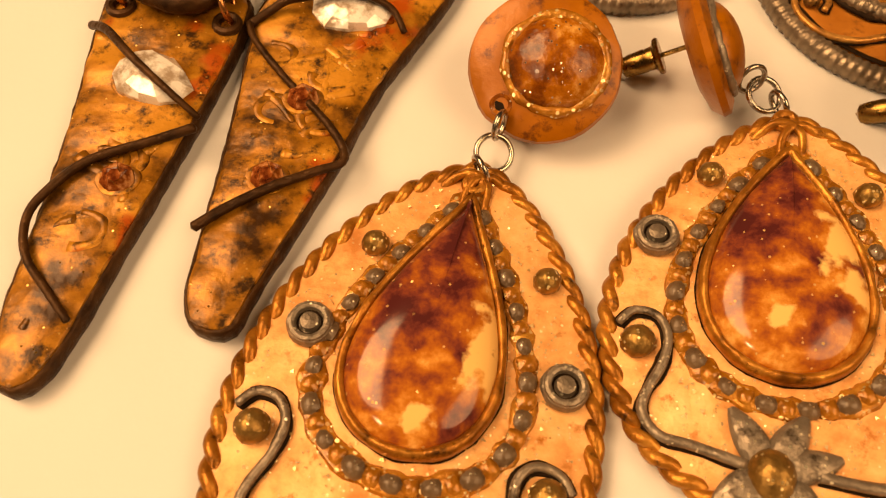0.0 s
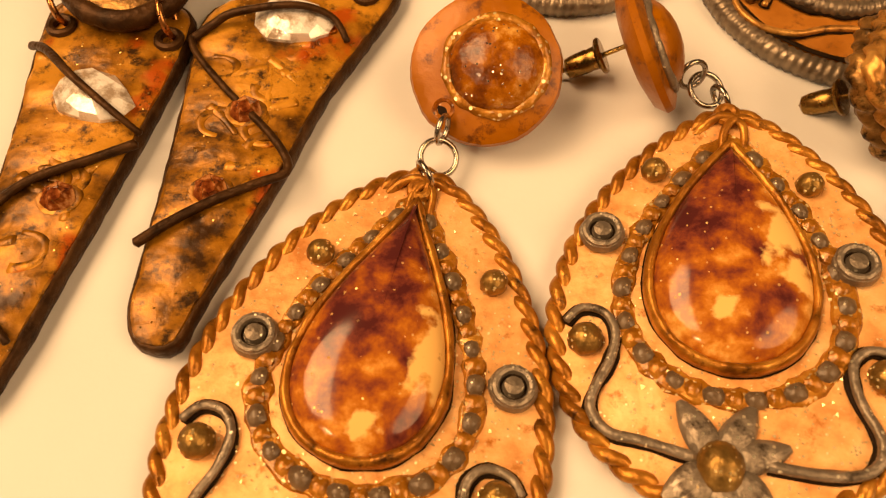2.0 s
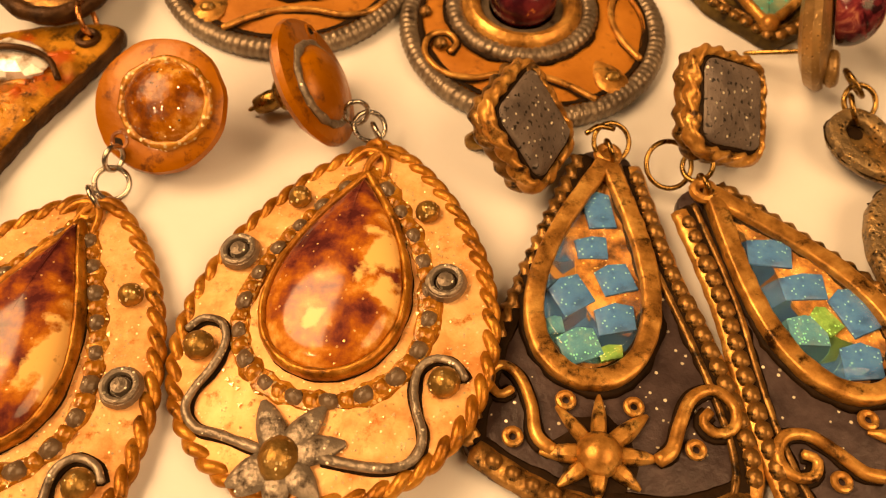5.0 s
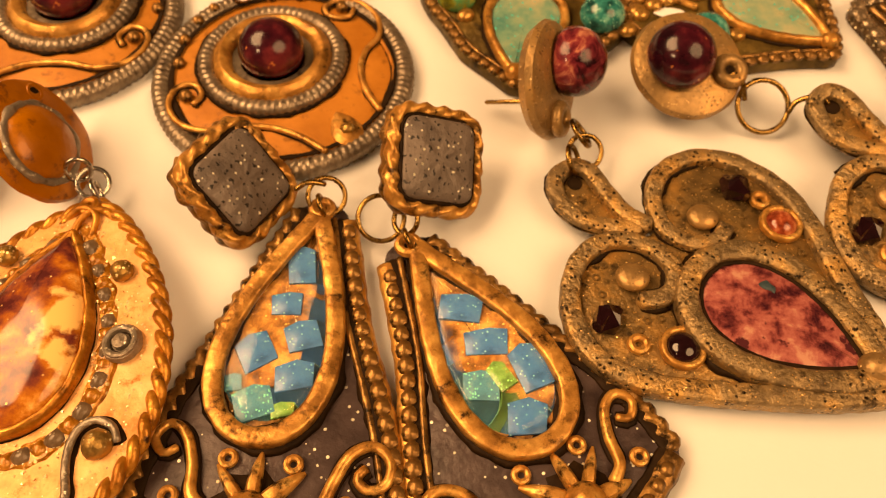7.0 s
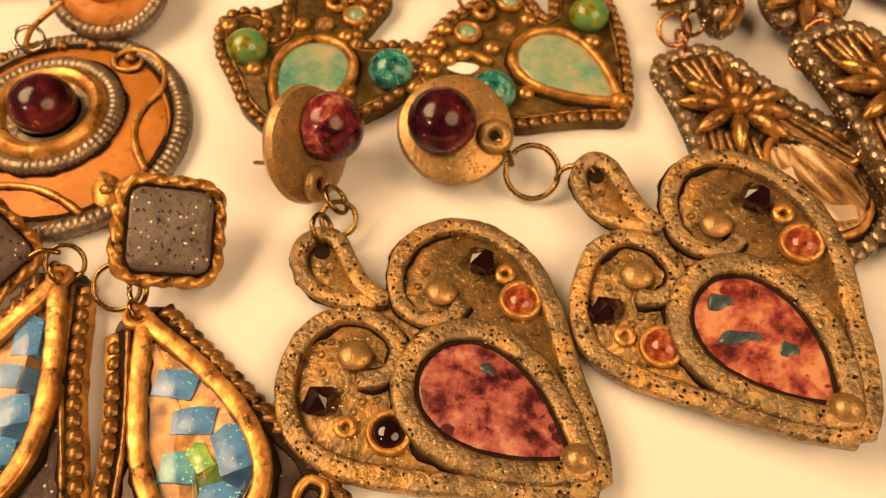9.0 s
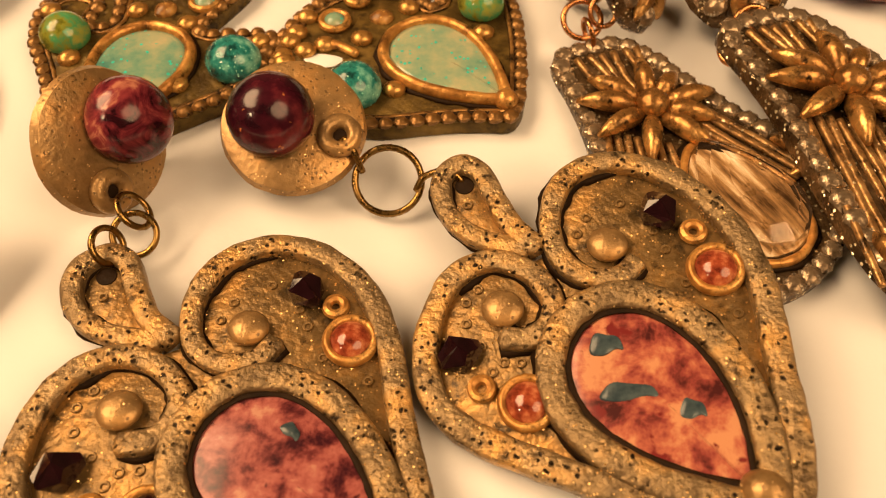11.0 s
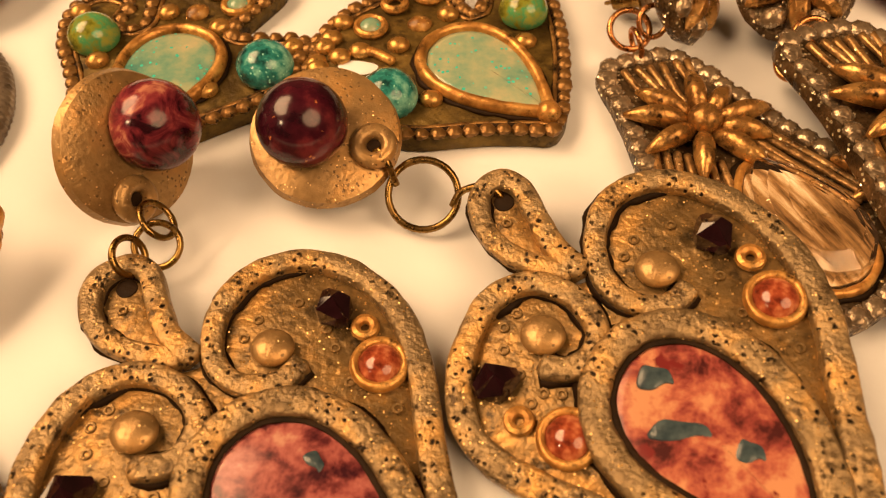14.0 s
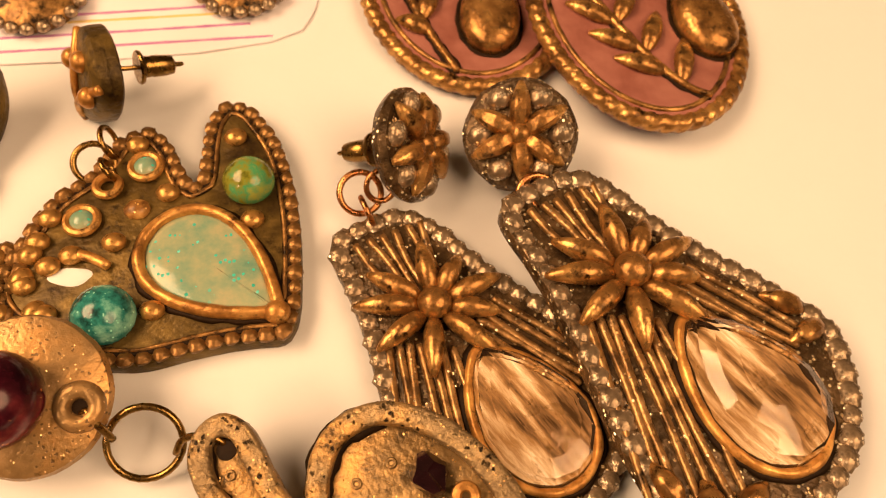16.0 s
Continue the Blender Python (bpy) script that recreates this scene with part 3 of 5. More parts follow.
def inside(p, P):
    """Whether p lies within the outline P and 2 mm off it."""
    odd = False
    for a, c in zip(P, P[1:] + P[:1]):
        if (a.y > p.y) != (c.y > p.y) and p.x < a.x + (c.x - a.x) * (p.y - a.y) / (c.y - a.y):
            odd = not odd
    return odd and min((p.xy - a.xy).length for a in P) > 2.0


# ---- teardrop pair with jasper drops ----
def teardrop_earring(x, y, m, label, plate, drop, balls, coils, shift):
    """plate, drop: tip, round end, width and taper of the two outlines; shift moves the curling wires and the flower."""
    th = root("earring", x, y, label)
    P = even(tear(*plate, 90), 1.2, True)
    body = part("pendant", slab(P, 0, 2.6, 0.8, 0.25), GOLD_LEAF, th, "peach gold clay plate", m)
    line = even([p + Vector((0, 0, 1.9)) for p in inset(P, 0.6)], 0.4, True)
    turns = round(len(line) * 0.4 / 6.4)
    for half in (0.0, math.pi):
        strand = []
        for i, p in enumerate(line):
            out = (line[(i + 1) % len(line)] - line[i - 1]).normalized().cross(Vector((0, 0, 1)))
            ph = half + 2 * math.pi * turns * i / len(line)
            strand.append(p + out * (0.52 * math.cos(ph)) + Vector((0, 0, 0.50 * math.sin(ph))))
        part("rope_strand", tube(strand, 0.88, 10, True, 0.95, wob=0.12), ROPE_GOLD, body, "twisted old-gold rope edge", sharp=180)
    (tx, ty), (ex, ey), w, taper = drop
    D = tear(*drop, 60)
    groove(even(D, 1, True), 0.85, 2.75, body, True)
    part("drop_stone", domed(inset(D, 0.3), 2.4, 7.0, 10, 0.62), JASPER, body, "glossy plum and amber jasper drop", sharp=180)
    part("bezel", tube(even([p + Vector((0, 0, 3.1)) for p in D], 0.7, True), 0.72, 10, True, 2.3, wob=0.22), ROPE_GOLD, body, "gold clay bezel", sharp=180)
    halo = even(tear((tx + 0.3, ty + 1.6), (ex - 0.3, ey - 3.4), w + 6.6, taper, 60), 2.3, True)
    spots = along(halo, 2.8, 0.15)[2:-1]
    pieces("halo_bead", blob(1.45, 1.15, 1.05, 10, 6, wob=0.25), GREY_BEAD, body, spots[::2])
    pieces("halo_bead", blob(1.25, 1.2, 0.95, 10, 6, wob=0.35), BEAD_GLAZE, body, spots[1::2])
    part("grit_band", tube([p + Vector((0, 0, 2.3)) for p in even(halo, 0.8, True)], 1.7, 8, True, 0.5, wob=0.5), BEAD_GLAZE, body, "glittering gold grit")
    grit = bmesh.new()
    rnd = random.Random(round(10 * abs(tx) + 100 * w))
    for _ in range(260):
        q = halo[rnd.randrange(len(halo))]
        g = 0.16 + 0.26 * rnd.random() ** 3
        c = Vector((q.x + rnd.gauss(0, 1.7), q.y + rnd.gauss(0, 1.9) - (4 * rnd.random() if q.y < -30 else 0), 2.62))
        if not inside(c, P) or inside(c, D):
            continue
        a = rnd.uniform(0, 6.3)
        corners = [grit.verts.new(c + Vector((g * math.cos(a + h), g * math.sin(a + h), rnd.uniform(0.1, 0.35)))) for h in (0, 2.1, 4.2)]
        foot = grit.verts.new(c + Vector((0, 0, -0.2)))
        grit.faces.new(corners)
        for i in range(3):
            grit.faces.new((corners[i], corners[(i + 1) % 3], foot))
    part("loose_grit", grit, FLAKES, body, "bright loose gold grit", sharp=5)["kind"] = "stuff"
    for bx, by in balls:
        part("ball", blob(1.75, 1.75, 1.75, wob=0.14), GOLD_BALL, body, "gold-dusted ball", at(bx, by, 3.3))
    for bx, by in coils:
        coil = part("coil", lathe([(0.1, 2.5), (2.6, 2.5), (2.95, 3.2), (2.7, 4.0), (2.0, 4.2), (1.7, 3.6), (1.3, 3.6), (1.1, 4.4), (0.5, 4.6), (0.05, 4.65)], 20, wob=0.06), SILVER_WIRE, body, "grey coiled disc", at(bx, by))
        part("coil_turn", donut(2.15, 0.5, 20, 8), SILVER_WIRE, coil, "", at(0, 0, 4.0))
        part("antiquing", donut(1.5, 0.18, 18, 6), ANTIQUING_AND_SHADE, coil, "dark antique paint and painted recess shade", at(0, 0, 3.55))
    dx, dy = shift
    ends = (([(-12.6, -47.4), (-18.1, -45.3), (-21.6, -44.2), (-23.4, -41.6), (-22.7, -39), (-20.6, -35.7), (-19.5, -32.2), (-20.5, -29.4), (-23.2, -28.6), (-25.2, -30.2)], (-23.2, -32.7)),
            ([(-5, -48.6), (0.6, -49.8), (4.4, -49.9), (6.7, -48.6), (7.4, -46.0), (6.6, -43.0), (6.2, -40.2), (6.8, -37.3), (8.9, -35.9), (11.5, -36.8), (12.7, -38.9)], (10.0, -39.2)))
    for pts, ball in ends:
        scroll(body, [(p[0] + dx, p[1] + dy) for p in pts], 3.4, 0.68, SILVER_WIRE, "wire_scroll", 0.25, label="curling grey wire", joint=2.7)
        part("ball", blob(2.1, 2.1, 2.0, wob=0.12), GOLD_BALL, body, "gold-dusted ball", at(ball[0] + dx, ball[1] + dy, 3.3))
    for a, ln in ((205, 6.5), (112, 7.5), (52, 7.5), (12, 7.5), (-45, 6.5), (-90, 6), (-140, 6)):
        part("leaf", petal(ln * 1.1, 3.9, 1.1), SILVER_WIRE, body, "grey leaf", at(-10.2 + dx, -48.4 + dy, 3.0, a))
    part("ball", blob(2.6, 3.0, 2.4, wob=0.1), GOLD_BALL, body, "gold-dusted centre ball", at(-10.2 + dx, -48.6 + dy, 3.6))
    kx, ky = plate[0][0] - 1.3, plate[0][1] - 4.2
    part("eyelet", donut(1.1, 0.75, 16, 8), ROPE_GOLD, body, "", at(0.2 + kx, 0.4 + ky * 0.5, 3.1))
    for knot in ([(-4.4, 0.2, 2.4), (-2.0, 1.8, 3.6), (0.2, 1.9, 4.1), (1.9, 0.2, 3.7), (1.4, -3.6, 3.2)], [(5.0, 0.0, 2.4), (2.8, 1.6, 3.5), (0.6, 1.2, 4.0), (-0.9, -0.8, 3.8), (-1.6, -4.2, 3.2)]):
        scroll(body, [(p[0] + kx, p[1] + ky, p[2] - 0.5) for p in knot], 3.2, 0.72, ROPE_GOLD, "knot_strand", 0.3, label="gold clay strand knotted round the eyelet")
    return th


def round_stud(th, m, band, dome=AMBER):
    st = part("stud", lathe([(0.05, -2.4), (6, -2.3), (9.3, -1.4), (10.6, 0), (10.3, 1.0), (8.8, 1.7), (5, 2.0), (0.05, 2.1)], 40, wob=0.03), ORANGE_CLAY, th, "domed orange clay disc with fine cracks", m)
    part("cabochon", blob(6.7, 6.4, 3.4, 24, 12, 0.05, wob=0.05), dome, st, "smooth dome", at(1.4, 0.4, 1.5))
    part("foil_band", tube(even([Vector((1.4 + 6.8 * math.cos(a), 0.4 + 6.5 * math.sin(a), 2.0)) for a in (2 * math.pi * k / 40 for k in range(40))], 0.7, True), 0.75, 10, True, 0.8, wob=0.6), band, st, "worn band round the dome")
    part("crack", tube(even(smooth(v3([(0.5, 6.6, 1.7), (0.9, 7.6, 1.6), (0.3, 8.4, 1.4), (0.8, 9.3, 0.9)], 1.6), 5), 0.4), 0.16, 6, flat=0.6, taper=0.5), ANTIQUING_AND_SHADE, st, "fine dark crack")
    # No hole is cut: a dark disc paints its shade.
    part("antiquing", lathe([(0.1, 1.0), (0.95, 1.0), (0.9, 1.75), (0.1, 1.8)], 14, wob=0.2), ANTIQUING_AND_SHADE, st, "dark disc painting the shade of a hole", at(-4.4, -6.6))
    part("hole_lip", donut(1.25, 0.4, 16, 6), dome, st, "", at(-4.4, -6.6, 1.6))
    return st


A = teardrop_earring(8.5, 63.3, at(0, 0, 0), "peach gold teardrop earring with plum jasper drop, lying flat on paper", ((1.3, 4.2), (-12.9, -60.3), 43.6, 0.39),
                     ((0.0, -1.7), (-8.1, -35.6), 18.6, 1.42), ((-12.3, -9.2), (9.5, -13.5)), ((-19.3, -20.6), (11.2, -27.2)), (-1.2, -0.6))
round_stud(A, facing(9.2, 16.9, 8.3, (-0.12, -0.50, 0.86)), BEAD_GLAZE)
ring_at(A, 2.7, 5.4, 3.6, 2.5, 0.42, (0.2, -0.4, 0.9), STEEL)
ring_at(A, 0.9, 2.4, 4.0, 1.8, 0.42, (0.9, 0.5, 0.1), STEEL)
ring_at(A, 3.2, 8.2, 6.2, 1.9, 0.4, (0.9, -0.4, 0.1), STEEL)
B = teardrop_earring(51.2, 76.3, at(0, 0, 3.0, ry=-7.4), "peach gold teardrop earring leaning on a mosaic earring", ((1.3, -0.1), (-8.2, -55.4), 43.8, 0.49),
                     ((-0.6, -7.3), (-5.9, -38.8), 19.6, 0.97), ((-10.8, -10.3), (8.4, -14.2)), ((-18.7, -19.4), (11.1, -26.1)), (0.9, -1.3))
sB = round_stud(B, facing(-10.6, 9.4, 8.4, (0.80, 0.05, 0.45), 150), SILVER_WIRE, ORANGE_CLAY)
clutch(sB, at(-1.5, 0, -2.2, rx=180))
ring_at(B, -1.6, 4.0, 4.6, 2.5, 0.42, (0.2, -0.3, 0.9), STEEL)
ring_at(B, -0.2, 1.8, 5.4, 1.8, 0.42, (0.9, 0.4, 0.2), STEEL)
ring_at(B, -3.8, 5.4, 6.2, 2.0, 0.4, (0.3, -0.9, 0.3), STEEL)


# ---- long wire-wrapped pair ----
def spike_earring(o, outline, label, stones, crystals, wires, holes):
    th = root("earring", *o, label)
    P = even(rounded(rel(outline, o), 3), 1.4, True)
    body = part("pendant", slab(P, 0, 3.6, 0.9, 0.5), TAN_CLAY, th, "ochre clay blade with stamped relief")
    for (sx, sy), rx, ry, a in stones:
        part("crystal", blob(rx, ry, 2.4, 11, 7, -0.2, 0.25), FOIL, body, "clear foil-backed crystal", at(sx - o[0], sy - o[1], 3.6, a), sharp=10)
    for cx, cy in crystals:
        part("crystal", bicone(2.3, 1.7, 7), RED_AMBER, body, "red amber crystal", at(cx - o[0], cy - o[1], 3.9, 20, rx=16), sharp=5)
        part("crystal_socket", tube(even([Vector((2.5 * math.cos(a), 2.1 * math.sin(a), 0)) for a in (2 * math.pi * k / 24 for k in range(24))], 0.6, True), 0.55, 8, True, 0.7, wob=0.5), TAN_CLAY, body, "", at(cx - o[0], cy - o[1], 3.5))
    for w in wires:
        scroll(body, rel(w, o), 4.4, 0.72, DARK_WIRE, "wire", 0.3, label="brown wire wrapped over the blade")
    edge = [p + Vector((0, 0, 1.6)) for p in P]
    # Dark rim, made thick and dark to paint the shadow along the blade's side.
    part("rim_shadow", tube(edge, 0.6, 8, True, 2.4, wob=0.25), DARK_WIRE, body, "dark rim, thickened to paint the blade's side shadow", sharp=180)
    for hx, hy in holes:
        part("eyelet", donut(1.6, 0.7, 16, 8), DARK_WIRE, body, "", at(hx - o[0], hy - o[1], 3.8))
        ring_at(th, hx - o[0], hy - o[1] + 2.6, 5.6, 3.0, 0.5, (0.95, 0.15, 0.2), COPPER)
    rnd = random.Random(len(crystals) * 7 + 3)
    for _ in range(26):
        q = P[rnd.randrange(len(P))] * rnd.uniform(0.05, 0.82)
        a, ln, bow = rnd.uniform(0, 6.3), rnd.uniform(1.6, 4.2), rnd.uniform(-1.6, 1.6)
        u, v = Vector((math.cos(a), math.sin(a), 0)), Vector((-math.sin(a), math.cos(a), 0))
        line = smooth([q - u * ln + Vector((0, 0, 3.45)), q + v * bow + Vector((0, 0, 3.45)), q + u * ln + Vector((0, 0, 3.45))], 6)
        if all(inside(p, P) for p in line):
            part('relief', tube(even(line, 0.6), rnd.uniform(0.6, 1.1), 8, flat=0.42, taper=0.6, wob=0.2), TAN_CLAY, body, '', sharp=180)
    for _ in range(16):
        q = P[rnd.randrange(len(P))] * rnd.uniform(0.15, 0.75)
        R, a0 = rnd.uniform(2.2, 3.4), rnd.uniform(0, 6.3)
        arc = [Vector((R * math.cos(a0 + 0.2 * k), 0.8 * R * math.sin(a0 + 0.2 * k), 0)) for k in range(18)]
        if all(inside(q + p, P) for p in arc):
            part("stamp", tube(arc, 0.95, 8, flat=0.42, taper=0.5, wob=0.25), TAN_CLAY, body, "", at(q.x, q.y, 3.4), sharp=180)
    return th


o1, o2 = (-37, 62), (-14, 72)
S1 = spike_earring(o1, [(-47.4, 100), (-47.6, 86), (-46.8, 72), (-47.2, 56), (-47.8, 45), (-47.6, 36), (-44.6, 32.4), (-41.4, 34.4), (-39.2, 40.4), (-36.6, 50.1), (-31.6, 67.4), (-26.6, 86.7), (-25.6, 98)],
                   "long ochre clay earring wrapped in brown wire", [((-37.2, 78.6), 6.2, 4.4, -35)], [(-38.1, 61.6)],
                   [[(-48, 88.2, 3.6), (-44.6, 85.6, 5.6), (-39.1, 79.5, 6.9), (-33, 74.4, 5.8), (-29.4, 72, 4)], [(-29.5, 70), (-34.5, 67.6), (-42.3, 63.9), (-46.6, 58.6), (-47.8, 54.6), (-46.4, 49.5), (-42.4, 44.8), (-39.2, 41.2)]],
                   [(-28.4, 89.5), (-44.6, 92)])
S2 = spike_earring(o2, [(-24.2, 97.5), (-24.6, 86), (-25.0, 70), (-26, 54.5), (-26.6, 45.6), (-25.0, 41.6), (-20.4, 41.0), (-18.8, 46.2), (-15.0, 55.2), (-10.2, 66.4), (-5.6, 80), (0.4, 91), (5.4, 101), (4.4, 103.8), (-8, 103)],
                   "long ochre clay earring wrapped in brown wire", [((-10.6, 93.6), 6.2, 4.6, -20)], [(-18.7, 62.9), (-15.6, 76.2)],
                   [[(-26.8, 54.6), (-23, 57.8), (-17.8, 61.2), (-12.6, 63.8), (-8.8, 66.0), (-11.4, 71.4), (-18.3, 79.2), (-23.6, 86), (-25, 89.4)], [(-25, 89.4, 4), (-22, 92, 4.6), (-18.8, 93.4, 5.6), (-10, 93.6, 7.0), (-4.6, 93, 5.4), (-2.2, 89.4, 4)]],
                   [(0.2, 99.3)])


def oval_link(th, o, x, y, rz, s):
    """The upper link of a long earring: a dark frame with gold clay loops and a small stone."""
    P = even(rounded([(-11 * s, 8 * s), (11 * s, 9 * s), (9 * s, -4 * s), (1 * s, -9.5 * s), (-8 * s, -5 * s)], 3), 1.2, True)
    b = part("link", slab(P, 3.8, 6.6, 0.8, 0.2), OLD_BRONZE, th, "dark framed clay link", at(x - o[0], y - o[1], 0, rz))
    part("frame", tube([p + Vector((0, 0, 6.4)) for p in P], 1.5, 10, True, wob=0.2), DARK_WIRE, b, "dark frame", sharp=180)
    part("stone", blob(2.3, 2.6, 1.6, wob=0.15), PEWTER, b, "small grey stone", at(-4 * s, 2.5 * s, 7.0))
    part("loop", donut(3.4, 0.9, 20, 8), GOLD_CLAY, b, "gold clay loop", at(-4 * s, 2.5 * s, 7.0))
    part("loop", donut(3.2, 0.9, 20, 8), GOLD_CLAY, b, "gold clay loop", at(4 * s, 2.0 * s, 7.0))


oval_link(S1, o1, -35.5, 98.5, 4, 0.95)
oval_link(S2, o2, -7.0, 109.5, 8, 0.95)


# ---- domed disc pair ----
def disc_earring(x, y, k, z, label):
    """k: 1, or -1 for the mirrored one of the pair."""
    th = root("earring", x, y, label)

    def f(pts):
        return [(k * p[0], *p[1:]) for p in pts]

    P = [Vector((23.1 * math.cos(a), 23.1 * math.sin(a), 0)) for a in (2 * math.pi * i / 72 for i in range(72))]
    body = part("pendant", domed(P, 0.4, 3.4, 9, 0.7), BURNT, th, "burnt orange clay disc", at(0, 0, z))
    E = [Vector((22.3 * math.cos(a), 22.3 * math.sin(a), 1.5)) for a in (2 * math.pi * i / 460 for i in range(460))]
    part("coil_edge", tube(E, 1.8, 10, True, 1.0, lobes=1, twist=0.78, depth=0.07, wob=0.05), PEWTER, body, "grey ribbed coil edge", sharp=180)
    groove([p * (20.3 / 22.3) for p in E[::4]], 0.5, 2.75, body, True)
    cx, cy = -2.0 * k, 2.2
    E = [Vector((cx + 12.2 * math.cos(a), cy + 12.2 * math.sin(a), 3.6)) for a in (2 * math.pi * i / 260 for i in range(260))]
    part("coil", tube(E, 1.55, 10, True, 0.9, lobes=1, twist=0.78, depth=0.07, wob=0.05), PEWTER, body, "grey ribbed coil", sharp=180)
    groove(E[::4], 2.1, 3.35, body, True)
    part("collar", lathe([(7.4, 2.8), (10.9, 2.8), (10.9, 4.2), (10.3, 5.3), (9.4, 5.8), (8.5, 5.6), (7.8, 5.0), (7.4, 4.0)], 48, 1.0, 1.0, 0.02), GOLD_CLAY, body, "gold clay collar", at(cx, cy))
    part("seat", lathe([(0.1, 3), (7.8, 3), (7.8, 4.1), (6.0, 4.0), (0.1, 4.0)], 30), PEWTER, body, "", at(cx, cy))
    part("cabochon", blob(6.0, 6.0, 5.2, 28, 16, -0.5), GARNET, body, "dark garnet glass ball", at(cx, cy, 6.2), sharp=180)
    scroll(body, f([(9.4, -19.2), (5, -16.2), (0, -14.2), (-6, -13.9), (-11.4, -15.0), (-16.4, -13.6), (-19.3, -9.4), (-18.6, -5.2), (-15.6, -4.2), (-13.8, -6.6), (-15.0, -9.0)]), 3.3, 0.62, GOLD_CLAY, taper=0.2, label="thin gold clay scroll", joint=2.95)
    part("ball", blob(1.25, 1.25, 1.25), OLD_BRONZE, body, "", at(-16.6 * k, -7.0, 3.2))
    scroll(body, f([(18.2, -9.4), (15.6, -5), (14.2, 0), (14.8, 5), (17.2, 9.4), (16.6, 14.4), (13.2, 18.4), (9.0, 19.2), (6.4, 17.0), (7.6, 14.4), (11, 14.4), (12, 16.8)]), 3.1, 0.62, GOLD_CLAY, taper=0.2, label="thin gold clay scroll", joint=2.8)
    scroll(body, f([(17.2, 9.4), (19.6, 4), (20.2, -1), (19.2, -6), (18.0, -9.6)]), 2.5, 0.45, BURNT, taper=0.2, joint=2.4)
    part("ball", blob(1.2, 1.2, 1.2), OLD_BRONZE, body, "", at(9.6 * k, 16.8, 3.2))
    leaf = part("leaf", domed(tear((10.2 * k, -9.6), (14.2 * k, -17.2), 5.8, 0.7, 26), 2.2, 3.6, 5, 0.6), GOLD_CLAY, body, "gold leaf-shaped pad")
    part("ball", blob(1.4, 1.1, 1.0, wob=0.2), GOLD_BALL, leaf, "gold grit", at(12.8 * k, -14.2, 3.4))
    for bx, by in f([(1.1, 20.4), (-4.7, 20.0), (-10.6, 19.0), (-15.2, 16.4), (-17.8, 12.8), (-19.4, 7.6), (-19.4, 1.5)]):
        part("ball", blob(1.2, 1.2, 1.2, 12, 8), OLD_BRONZE, body, "small bronze ball", at(bx, by, 2.7))
    return th


def disc_stud(th, m):
    st = part("stud", lathe([(0.05, -1.4), (9.2, -1.4), (10.2, 0), (9.2, 1.4), (7, 2.2), (0.05, 2.8)], 40), BURNT, th, "burnt orange clay disc", m)
    E = [Vector((10.2 * math.cos(a), 10.2 * math.sin(a), 0.1)) for a in (2 * math.pi * i / 180 for i in range(180))]
    part("coil_edge", tube(E, 1.7, 10, True, lobes=1, twist=0.78, depth=0.07, wob=0.05), PEWTER, st, "grey ribbed coil edge", sharp=180)
    part("collar", lathe([(2.2, 2.2), (5.2, 2.2), (4.8, 4), (3.6, 4.6), (2.6, 4.2)], 30), GOLD_CLAY, st, "gold clay collar")
    part("cabochon", blob(3, 3, 2.8, 20, 12), GARNET, st, "dark garnet glass ball", at(0, 0, 4.2), sharp=180)
    return st


D2 = disc_earring(77.4, 107.8, 1, 0, "burnt orange clay disc earring with garnet glass centre")
disc_stud(D2, facing(3.0, 32.5, 7.0, (0.05, -0.3, 0.95)))
ring_at(D2, -10.5, 20.0, 4.6, 2.6, 0.45, (0.3, -0.2, 0.9), STEEL)
scroll(D2, [(-11.5, 18.6, 3.4), (-9.4, 20.6, 6.5), (-5.6, 23.4, 8.6), (-3.4, 25.4, 9.4)], 5, 0.6, GOLD_CLAY, "link_wire", 0.0)
D1 = disc_earring(31.9, 122.4, -1, 0, "burnt orange clay disc earring with garnet glass centre")
disc_stud(D1, facing(22.0, 33.0, 6.5, (0.1, -0.2, 0.95)))
ring_at(D1, 13.5, 20.5, 4.8, 3.6, 0.45, (0.2, -0.3, 0.9), STEEL)
ring_at(D1, 17.5, 23.0, 6.0, 2.6, 0.45, (0.8, -0.2, 0.5), STEEL)


